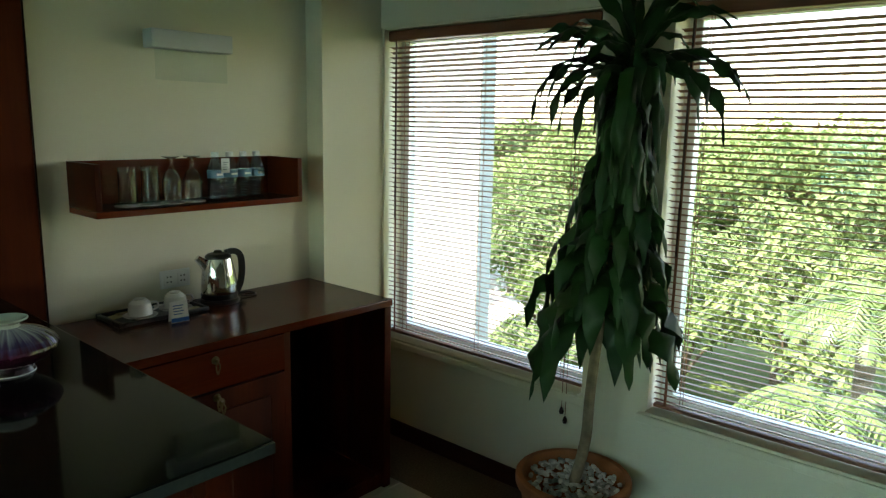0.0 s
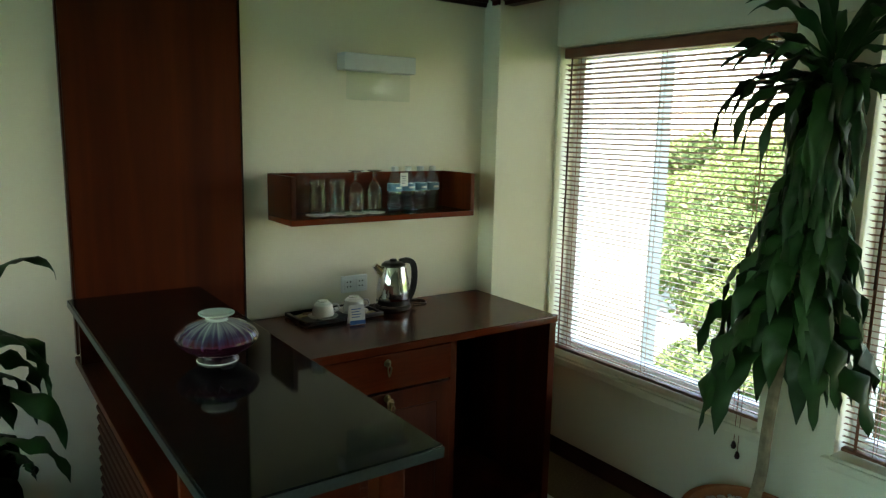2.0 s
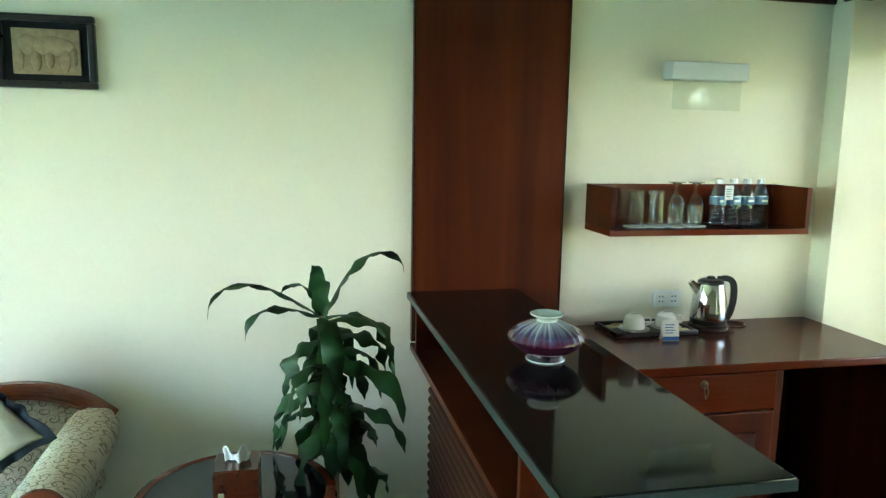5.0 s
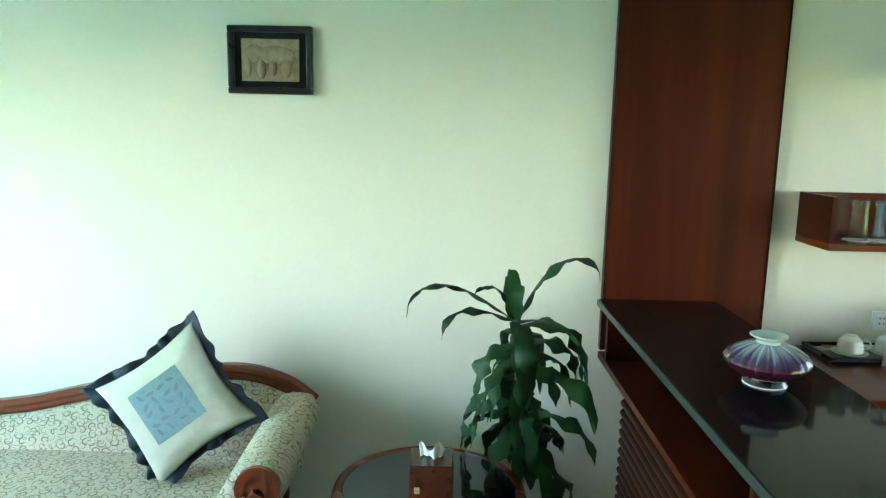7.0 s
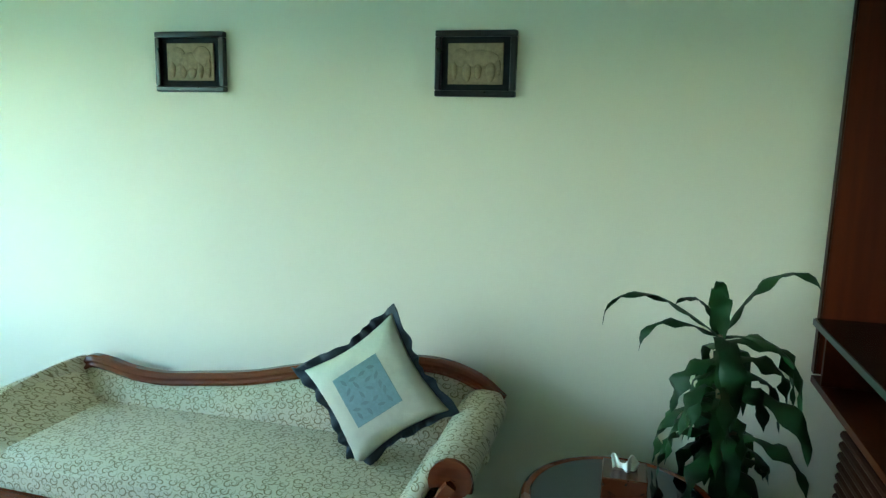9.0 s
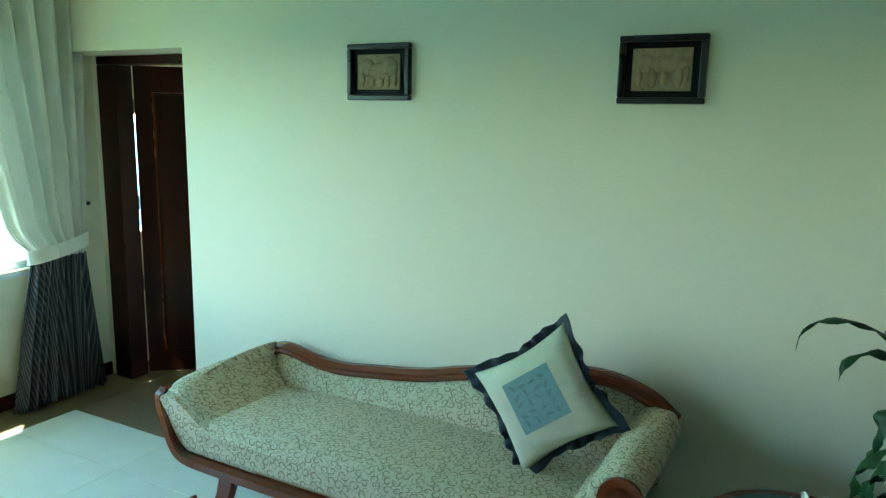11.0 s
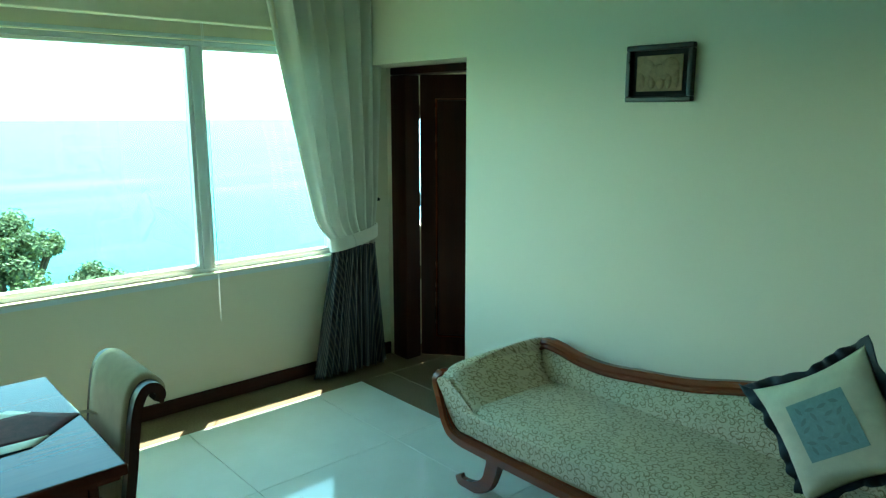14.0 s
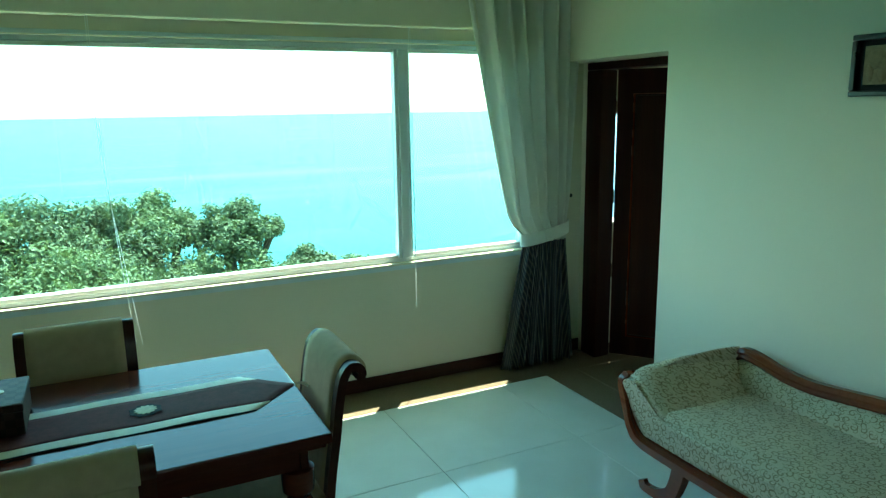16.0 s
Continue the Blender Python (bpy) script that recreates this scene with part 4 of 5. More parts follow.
tr = thing("tea_tray", (1.452, 2.41, 0.8325), "black rectangular tray with cups and tea sachets", "tray", turn=1.5)
part("base", boxed(-0.155, 0.155, -0.082, 0.082, 0, 0.006, soft=0.002), M_BLACK, tr)
for a, b, c, e in ((-0.17, 0.17, -0.097, -0.0825), (-0.17, 0.17, 0.0825, 0.097), (-0.17, -0.1555, -0.082, 0.082), (0.1555, 0.17, -0.082, 0.082)):
    part("rim", boxed(a, b, c, e, 0.004, 0.020, soft=0.004), M_BLACK, tr)
def cup(x, y, z):
    s = thing("saucer", (x, y, z), "white china saucer on the tea tray", "saucer", "saucers on the tray")
    part("dish", lathe([(0.03, 0), (0.032, 0.002), (0.058, 0.009), (0.060, 0.011), (0.057, 0.0115), (0.03, 0.005), (0.004, 0.0045)], 36), M_CHINA, s)
    c = thing("tea_cup", (x, y, z + 0.0122), "white china cup turned over on its saucer", "cup", "cups on the tray")
    part("bowl", lathe([(0.041, 0), (0.0425, 0.001), (0.0415, 0.02), (0.037, 0.042), (0.026, 0.053), (0.022, 0.054), (0.021, 0.058), (0.004, 0.056)], 36), M_CHINA, c)
    part("handle", tube([(0.036, -0.014, 0.042), (0.053, -0.022, 0.040), (0.056, -0.024, 0.022), (0.040, -0.016, 0.012)], 0.0035, 16, 8), M_CHINA, c)
cup(1.395, 2.395, 0.8388)
cup(1.535, 2.405, 0.8388)
for i, (x, y, r, m) in enumerate(((1.33, 2.455, 20, M_GOLD), (1.37, 2.472, -12, M_RELIEF), (1.472, 2.47, 8, M_PATCH), (1.512, 2.475, -20, M_PAPER), (1.588, 2.465, 14, M_PAPER), (1.575, 2.345, 5, M_GOLD))):
    q = thing("tea_sachet", (x, y, 0.8388 + 0.0004 * i), "small flat paper tea sachet on the tray", "sachet", "sachets on the tray", turn=r)
    part("packet", boxed(-0.026, 0.026, -0.02, 0.02, 0, 0.004 + 0.001 * i, soft=0.0015), m, q)
cd = thing("tent_card", (1.478, 2.275, 0.8328), "small folded white card with a blue foot", "card", turn=-6)
fr = part("front_leaf", boxed(-0.032, 0.032, -0.0007, 0.0007, 0, 0.075, soft=0.0003, seg=1), M_PAPER, cd)
fr.location, fr.rotation_euler = (0, -0.014, 0), (radians(-11), 0, 0)
part("blue_band", boxed(-0.0318, 0.0318, -0.0016, -0.0008, 0.001, 0.016), M_BLUE, fr, smooth=False)
for i in range(4):
    part("text_bar", boxed(-0.022, 0.010 + 0.006 * (i % 2), -0.0016, -0.0009, 0.028 + i * 0.010, 0.031 + i * 0.010), M_BLUE, fr, smooth=False)
bk = part("rear_leaf", boxed(-0.032, 0.032, -0.0007, 0.0007, 0, 0.075, soft=0.0003, seg=1), M_PAPER, cd)
bk.location, bk.rotation_euler = (0, 0.0155, 0), (radians(11), 0, 0)

# ---- vase on the bar ----
va = thing("glazed_vase", (0.752, 1.642, 0.9962), "squat ribbed vase with running purple and white glaze", "vase")
part("body", lathe([(0.046, 0.013), (0.052, 0.018), (0.076, 0.031), (0.094, 0.047), (0.1005, 0.058), (0.100, 0.064), (0.092, 0.076), (0.072, 0.090), (0.048, 0.099), (0.029, 0.103)], 120, flute=0.022, flutes=24), M_GLAZE, va)
part("foot", lathe([(0.048, 0.0), (0.050, 0.002), (0.048, 0.008), (0.045, 0.0128)], 48), plain("foot_glaze", (0.02, 0.006, 0.012), 0.25, vary=0.2, relief=0.0), va)
part("foot_line", lathe([(0.0495, 0.0002), (0.0508, 0.0008), (0.0508, 0.0026), (0.0495, 0.0032)], 48), M_CHINA, va, "thin white foot ring")
part("neck", lathe([(0.030, 0.101), (0.026, 0.105), (0.027, 0.110), (0.038, 0.116), (0.043, 0.119), (0.0435, 0.1215), (0.041, 0.1225), (0.033, 0.119), (0.022, 0.111), (0.004, 0.108)], 48), plain("pale_glaze", (0.50, 0.56, 0.50), 0.15, vary=0.08, relief=0.0), va, "pale green flared lip")

# ---- framed reliefs ----
def blob(bm, x, z, rx, rz, depth, y):
    m = Matrix.LocRotScale((x, y, z), None, (rx, depth, rz))
    bmesh.ops.create_uvsphere(bm, u_segments=16, v_segments=8, radius=1.0, matrix=m)
def picture(x0, x1, z0, z1, blobs, label):
    p = thing("framed_relief", ((x0 + x1) / 2, YN - 0.001, (z0 + z1) / 2), label, "picture", "framed reliefs on the wall")
    w, h, f = (x1 - x0) / 2, (z1 - z0) / 2, 0.022
    for a, b, c, e in ((-w, w, -h, -h + f), (-w, w, h - f, h), (-w, -w + f, -h + f, h - f), (w - f, w, -h + f, h - f)):
        part("frame_bar", boxed(a, b, -0.030, 0.0, c, e, soft=0.005), M_FRAME, p)
    part("mat_board", boxed(-w + f, w - f, -0.012, -0.002, -h + f, h - f), M_MAT, p, smooth=False)
    iw, ih = w * 0.68, h * 0.62
    bm = boxed(-iw, iw, -0.020, -0.0125, -ih, ih, soft=0.002)
    for q in blobs:
        blob(bm, q[0] * iw, q[1] * ih, q[2] * iw, q[3] * ih, 0.009, -0.020)
    part("relief_tile", bm, M_RELIEF, p, "carved sandy relief with rounded raised forms")
picture(-0.797, -0.503, 1.697, 1.927, [(0.15, 0.25, 0.72, 0.42), (-0.55, 0.3, 0.3, 0.45), (-0.75, -0.3, 0.10, 0.5), (-0.3, -0.4, 0.16, 0.5), (0.1, -0.3, 0.14, 0.45), (0.55, -0.35, 0.17, 0.55), (0.85, -0.2, 0.08, 0.4)], "black-framed sandy relief tile with rounded forms")
picture(-1.950, -1.645, 1.703, 1.933, [(-0.55, 0.3, 0.36, 0.5), (0.5, 0.3, 0.4, 0.55), (0.0, 0.0, 0.5, 0.5), (-0.75, -0.35, 0.12, 0.5), (-0.3, -0.5, 0.15, 0.4), (0.1, -0.55, 0.17, 0.35), (0.45, -0.4, 0.12, 0.5), (0.8, -0.3, 0.1, 0.55)], "squarer black-framed sandy relief tile with rounded forms")

# ---- chaise longue ----
ch = thing("chaise_longue", (-1.45, 2.16, 0), "carved wood chaise longue in cream curl-patterned brocade", "sofa")
FY, BK = -0.27, 0.26          # front and rear of the seat
def seat_fn(u, v):
    x = -0.80 + 1.62 * u
    y = FY + (BK - 0.02 - FY) * v
    z = 0.405 + 0.030 * math.sin(math.pi * min(max(u, 0), 1)) ** 0.6 * math.sin(math.pi * (0.12 + 0.80 * v)) ** 0.7
    if v < 0.12:
        k = 1 - v / 0.12
        z -= 0.06 * k ** 2.2
        y -= 0.012 * (1 - (1 - k) ** 2)
    return (x, y, z)
part("seat_cushion", shell(seat_fn, 40, 24, 0.12), M_CLOTH, ch, smooth="all")
part("seat_boxing", boxed(-0.86, 0.80, FY - 0.010, FY + 0.05, 0.272, 0.375, soft=0.012), M_CLOTH, ch)
# front rail, swelling up into the rolled end
rail_prof = [(-0.016, -0.032), (0.016, -0.032), (0.022, -0.020), (0.016, -0.010), (0.022, 0.0), (0.016, 0.012), (0.020, 0.024), (0.014, 0.032), (-0.016, 0.032)]
lo = [(-1.03, FY + 0.05, 0.485), (-1.035, FY + 0.03, 0.45), (-0.985, FY + 0.01, 0.38), (-0.93, FY - 0.005, 0.29), (-0.865, FY - 0.01, 0.246), (-0.70, FY - 0.012, 0.236), (-0.2, FY - 0.012, 0.234), (0.4, FY - 0.012, 0.24), (0.72, FY - 0.01, 0.26), (0.83, FY - 0.008, 0.32), (0.86, FY - 0.005, 0.42), (0.875, FY, 0.50), (0.905, FY, 0.55)]
part("front_rail", sweep(spline(lo, 80), rail_prof, up=(0, 1, 0)), M_CARVED, ch, "reeded reddish-brown front rail")
def scroll(cx, y, cz, r, turns, sign, start, h=0.009):
    pts = []
    for i in range(60):
        a = start + sign * turns * 2 * math.pi * i / 59
        k = r * (1 - 0.80 * i / 59)
        pts.append(Vector((cx + k * math.cos(a), y, cz + k * math.sin(a))))
    return sweep(pts, [(-0.018, -h), (0.018, -h), (0.018, -h * 0.35), (0.014, 0.0), (0.018, h * 0.35), (0.018, h), (-0.018, h)], up=(0, 1, 0))
part("scroll", scroll(-1.020, FY + 0.05, 0.468, 0.022, 1.1, 1, 0.5), M_CARVED, ch)
sc = part("scroll", scroll(0.905, FY - 0.010, 0.560, 0.058, 1.7, -1, 3.6, 0.0075), M_CARVED, ch, "carved scroll on the arm front")
eye_ = part("scroll_boss", lathe([(0.050, 0.0), (0.050, 0.012), (0.046, 0.016), (0.004, 0.017)], 36), M_CARVED, ch)
eye_.location, eye_.rotation_euler = (0.905, FY + 0.012, 0.560), (radians(90), 0, 0)
part("rear_rail", boxed(-0.88, 0.86, BK - 0.01, BK + 0.025, 0.22, 0.30, soft=0.008), M_CARVED, ch)
part("side_rail", boxed(-0.88, -0.84, FY + 0.01, BK - 0.012, 0.235, 0.285, soft=0.008), M_CARVED, ch)
part("side_rail", boxed(0.80, 0.84, FY + 0.01, BK - 0.012, 0.235, 0.285, soft=0.008), M_CARVED, ch)
part("under_cloth", boxed(-0.838, 0.798, FY + 0.012, BK - 0.012, 0.236, 0.284), M_SEAT, ch, smooth=False)
# rolled head end
head = [(-0.64, 0.350), (-0.72, 0.385), (-0.79, 0.418), (-0.845, 0.456), (-0.90, 0.494), (-0.955, 0.520), (-1.010, 0.517), (-1.030, 0.490), (-1.020, 0.462)]
hs = spline([(a, 0, b) for a, b in head], 22)
def head_fn(u, v):
    q = hs[min(22, round(u * 22))]
    k = u ** 1.3
    bulge = 0.024 * math.sin(math.pi * v) ** 0.8 * u
    e = max(0.0, 1 - v / 0.16)
    return (q.x + 0.135 * k * v - bulge * 0.3, FY - 0.006 + 0.045 * k + (BK + 0.026 - FY - 0.045 * k) * v, q.z - 0.030 * e ** 2.2 + 0.062 * k * v - 0.012 * k + bulge * (0.3 + 0.7 * k) + 0.012 * math.sin(math.pi * (0.12 + 0.8 * v)) * (1 - u))
part("head_roll", shell(head_fn, 22, 26, -0.075), M_CLOTH, ch, smooth="all")
# cloth side of the rolled head, between rail and roll
bm = bmesh.new()
gore = [(hs[k].x + (0.012 if k > 12 else 0), hs[k].z - 0.026 - 0.010 * (k / 22)) for k in range(1, 20)] + [(-1.012, 0.455), (-0.965, 0.375), (-0.925, 0.305), (-0.865, 0.268), (-0.50, 0.262)]
near, far = [[bm.verts.new((a, y, b)) for a, b in gore] for y in (FY - 0.004, FY + 0.07)]
bm.faces.new(near)
bm.faces.new(far[::-1])
for k in range(len(gore)):
    j = (k + 1) % len(gore)
    bm.faces.new((near[k], far[k], far[j], near[j]))
bmesh.ops.recalc_face_normals(bm, faces=bm.faces)
part("head_side", bm, M_CLOTH, ch)
# rolled foot-end arm
arm = [(0.70, 0.41), (0.745, 0.45), (0.775, 0.52), (0.81, 0.585), (0.86, 0.620), (0.925, 0.615), (0.955, 0.57), (0.935, 0.50), (0.89, 0.42), (0.85, 0.31)]
am = spline([(a, 0, b) for a, b in arm], 30)
def arm_fn(u, v):
    q = am[min(30, round(u * 30))]
    return (q.x + 0.03 * v * u, FY + 0.02 + (BK - 0.01 - FY) * v, q.z + 0.025 * math.sin(math.pi * min(1, u * 1.2)) * v)
part("arm_roll", shell(arm_fn, 30, 12, 0.05), M_CLOTH, ch, smooth="all")
# curved back
back_line = [(-0.885, 0.540), (-0.83, 0.566), (-0.75, 0.560), (-0.63, 0.535), (-0.48, 0.527), (-0.31, 0.545), (-0.08, 0.575), (0.12, 0.622), (0.36, 0.672), (0.56, 0.708), (0.72, 0.712), (0.86, 0.670), (0.955, 0.600)]
bl = spline([(a, 0, b) for a, b in back_line], 60)
part("back_rail", sweep([Vector((q.x, BK + 0.02, q.z)) for q in bl], [(-0.022, -0.030), (0.022, -0.030), (0.030, -0.018), (0.024, -0.008), (0.030, 0.004), (0.022, 0.016), (0.010, 0.022), (-0.018, 0.022)], up=(0, 0, 1)), M_CARVED, ch, "reeded reddish-brown back rail")
def back_fn(u, v):
    q = bl[min(60, round((0.06 + 0.90 * u) * 60))]
    top = q.z - 0.024
    z = 0.37 + (top - 0.37) * v
    return (q.x, BK - 0.035 + 0.045 * v - 0.028 * math.sin(math.pi * (0.1 + 0.9 * v)), z)
part("back_cushion", shell(back_fn, 50, 10, 0.05), M_CLOTH, ch, smooth="all")
def saber(x, y, sx):
    pts = spline([(x + 0.10 * sx, y, 0.225), (x + 0.085 * sx, y, 0.15), (x + 0.05 * sx, y, 0.07), (x - 0.03 * sx, y, 0.022), (x - 0.105 * sx, y, 0.018), (x - 0.125 * sx, y, 0.045)], 26)
    g = part("leg", sweep(pts, [(-0.028, -0.018), (0.028, -0.018), (0.034, -0.006), (0.022, 0.0), (0.034, 0.010), (0.024, 0.018), (-0.024, 0.018)], up=(0, 1, 0), sizes=[1.25 - 0.022 * i for i in range(27)]), M_CARVED, ch)
    return g
for sx, x in ((1, -0.76), (-1, 0.72)):
    for y in (FY + 0.02, BK - 0.02):
        saber(x, y, sx)

# ---- scatter cushion ----
cs = thing("cushion", (-0.918, 2.235, 0.668), "square cream silk cushion with slate frill and blue patch", "cushion")
HS = 0.196
tilt = Matrix.Rotation(radians(-14), 4, 'X') @ Matrix.Rotation(radians(53), 4, 'Y')
def pillow(face):
    def fn(u, v):
        a, b = u * 2 - 1, v * 2 - 1
        pin = 1 - 0.13 * (1 - (a * b) ** 2) * max(abs(a), abs(b)) ** 4
        full = max(0.0, (1 - a ** 4) * (1 - b ** 4)) ** 0.55
        wr = 0.005 * math.sin(9 * a + 5 * b) * (abs(a * b)) ** 0.5 + 0.0025 * math.sin(23 * a - 4 * b) * max(abs(a), abs(b)) ** 3
        return tilt @ Vector((a * HS * pin, face * (0.062 * full + 0.004) + wr * full, b * HS * pin))
    return fn
part("front_cover", shell(pillow(-1), 48, 48, 0.003), M_SILK, cs, "cream quilted silk front", smooth="all")
part("rear_cover", shell(pillow(1), 30, 30, 0.003), M_SLATE, cs, "slate silk rear", smooth="all")
def frill(u, v):
    t = u * 4
    k, f = int(min(t, 3.999)), t - int(min(t, 3.999))
    a, b = ((-1 + 2 * f, -1), (1, -1 + 2 * f), (1 - 2 * f, 1), (-1, 1 - 2 * f))[k]
    pin = 1 - 0.13 * (1 - (a * b) ** 2)
    out = (0.028 + 0.005 * math.sin(u * 47 + 1.0) + 0.003 * math.sin(u * 113)) * v
    n = Vector((a if abs(a) > 0.999 else 0, 0, b if abs(b) > 0.999 else 0))
    cr = max(0.0, (abs(a) + abs(b) - 1.7) / 0.3)
    n = n + Vector((math.copysign(cr, a), 0, math.copysign(cr, b))) * 0.2
    p = Vector((a * HS * pin * 0.985, 0, b * HS * pin * 0.985)) + n * out
    p.y += 0.016 * v * math.sin(u * 128 + 2 * math.sin(u * 31)) + 0.007 * v * math.sin(u * 61) - 0.010 * v
    return tilt @ p
part("frill", shell(frill, 320, 4, 0.003), M_SLATE, cs, "ruffled slate silk border", smooth="all")
def patch_fn(u, v):
    a, b = (u * 2 - 1) * 0.475 - 0.03, (v * 2 - 1) * 0.475 - 0.02
    full = max(0.0, (1 - a ** 4) * (1 - b ** 4)) ** 0.55
    return tilt @ Vector((a * HS, -(0.062 * full + 0.0068), b * HS))
part("patch", shell(patch_fn, 12, 12, 0.002), M_PATCH, cs, "dusty blue square patch with leaf print")
rnd = random.Random(9)
for i in range(5):
    for j in range(4):
        a, b, r = -0.36 + 0.165 * i + rnd.uniform(-.03, .03), -0.32 + 0.20 * j + rnd.uniform(-.03, .03), rnd.uniform(0, 3.1)
        def leaf_fn(u, v, a=a, b=b, r=r):
            w = 0.032 * math.sin(math.pi * u) * (v - 0.5) * 2
            l = (u - 0.5) * 0.17
            p, q = a + l * math.cos(r) - w * math.sin(r), b + l * math.sin(r) + w * math.cos(r)
            full = max(0.0, (1 - p ** 4) * (1 - q ** 4)) ** 0.55
            return tilt @ Vector((p * HS, -(0.062 * full + 0.0073), q * HS))
        part("leaf_print", shell(leaf_fn, 6, 2, 0.0004), M_LEAFPRINT, cs)

# ---- round side table, tissue box ----
rt = thing("side_table", (-0.063, 2.02, 0), "low round wooden side table with an inset dark glass top", "table")
part("top_ring", lathe([(0.255, 0.462), (0.288, 0.462), (0.297, 0.470), (0.299, 0.485), (0.293, 0.499), (0.284, 0.503), (0.268, 0.502), (0.266, 0.497), (0.255, 0.497)], 64), M_CARVED, rt, "rounded mahogany rim")
part("glass_inset", lathe([(0.2645, 0.4975), (0.2650, 0.4985), (0.2650, 0.5005), (0.2640, 0.5015)], 64), plain("smoked_glass", (0.016, 0.024, 0.026), 0.05, vary=0.1, relief=0.0), rt, "dark smoked glass inset")
part("column", lathe([(0.05, 0.03), (0.055, 0.06), (0.035, 0.10), (0.03, 0.18), (0.045, 0.25), (0.03, 0.33), (0.035, 0.42), (0.09, 0.461)], 32), M_CARVED, rt)
for k in range(4):
    a = math.pi / 4 + k * math.pi / 2
    c, s_ = math.cos(a), math.sin(a)
    part("foot", tube([(0.03 * c, 0.03 * s_, 0.12), (0.12 * c, 0.12 * s_, 0.10), (0.20 * c, 0.20 * s_, 0.04), (0.26 * c, 0.26 * s_, 0.02)], 0.019, 14, 10), M_CARVED, rt)
tb = thing("tissue_box", (-0.055, 1.985, 0.5025), "brown marbled square tissue box with a white tissue", "box")
mt, nt_, b_ = nodes("tortoise_lacquer")
v_ = tex(nt_, 45.0, "ShaderNodeTexVoronoi")
r_ = ramp(nt_, v_.outputs["Color"], [(0.2, (0.010, 0.003, 0.002)), (0.55, (0.028, 0.007, 0.003)), (0.85, (0.075, 0.018, 0.006))])
nt_.links.new(r_.outputs[0], b_.inputs["Base Color"])
b_.inputs["Roughness"].default_value = 0.2
part("case", boxed(-0.064, 0.064, -0.064, 0.064, 0.0, 0.115, soft=0.004), mt, tb)
part("slot", boxed(-0.035, 0.035, -0.008, 0.008, 0.1151, 0.1158), M_BLACK, tb, smooth=False)
part("label_bar", boxed(-0.050, -0.034, -0.0650, -0.0642, 0.030, 0.050), M_GOLD, tb, smooth=False)
def tissue_fn(u, v):
    x = -0.032 + 0.064 * u
    return (x * (1 + 0.25 * v), 0.012 * math.sin(7 * u + 2 * v) + 0.006 * math.sin(19 * u), 0.112 + (0.036 + 0.006 * math.sin(3.2 * u * math.pi + 0.6) + 0.004 * math.sin(11 * u)) * v)
part("tissue", shell(tissue_fn, 24, 8, 0.0025), M_PAPER, tb, "crumpled white paper tissue", smooth="all")

# ---- potted dracaenas ----
def blade(start, out, rise, length, width, droop, twist, rnd, n=12, late=False):
    """One long strap leaf that leaves the stem, arches and hangs."""
    pts, p, ang = [], Vector(start), rise
    step = length / n
    for i in range(n + 1):
        pts.append(p.copy())
        ang -= droop * (3 * (i / n) ** 2 if late else 0.35 + 1.3 * i / n) / n
        ang = max(ang, -1.50)
        p = p + (Vector((out[0], out[1], 0)) * math.cos(ang) + Vector((0, 0, math.sin(ang)))) * step
    side0 = Vector((-out[1], out[0], 0))
    L, R, C = [], [], []
    for i, q in enumerate(pts):
        t = i / n
        w = width * (0.32 + 0.68 * math.sin(math.pi * min(1, 0.12 + t * 0.80)) ** 0.8) * (1 - max(0, t - 0.72) / 0.30) ** 0.8 if t < 0.99 else 0.0015
        d = (pts[min(i + 1, n)] - pts[max(i - 1, 0)]).normalized()
        s = (side0 + d.cross(side0) * math.sin(twist * t)).normalized()
        up = s.cross(d)
        wav = 0.27 * w * math.sin(t * 19 + twist * 5) * (0.5 + t)
        L.append(q + s * w / 2 + up * (w * 0.22 + wav))
        R.append(q - s * w / 2 + up * (w * 0.22 - wav))
        C.append(q)
    return L, C, R
def leaves_mesh(blades, name):
    vs, fs = [], []
    for L, C, R in blades:
        o, n = len(vs), len(L)
        for i in range(n):
            vs += [L[i], C[i], R[i]]
        for i in range(n - 1):
            a = o + 3 * i
            fs += [(a, a + 1, a + 4, a + 3), (a + 1, a + 2, a + 5, a + 4)]
    me = bpy.data.meshes.new(name)
    me.from_pydata([tuple(v) for v in vs], [], fs)
    me.materials.append(M_LEAF)
    me.polygons.foreach_set("use_smooth", [True] * len(fs))
    return me
def pot(parent, r, h, label):
    part("pot", lathe([(r * 0.70, 0.001), (r * 0.72, 0.004), (r * 0.93, h * 0.82), (r * 0.94, h * 0.85), (r, h * 0.86), (r * 1.02, h * 0.90), (r * 1.02, h * 0.98), (r, h), (r * 0.90, h), (r * 0.88, h * 0.96), (r * 0.84, h * 0.84), (0.01, h * 0.84)], 56), M_TERRA, parent, label)
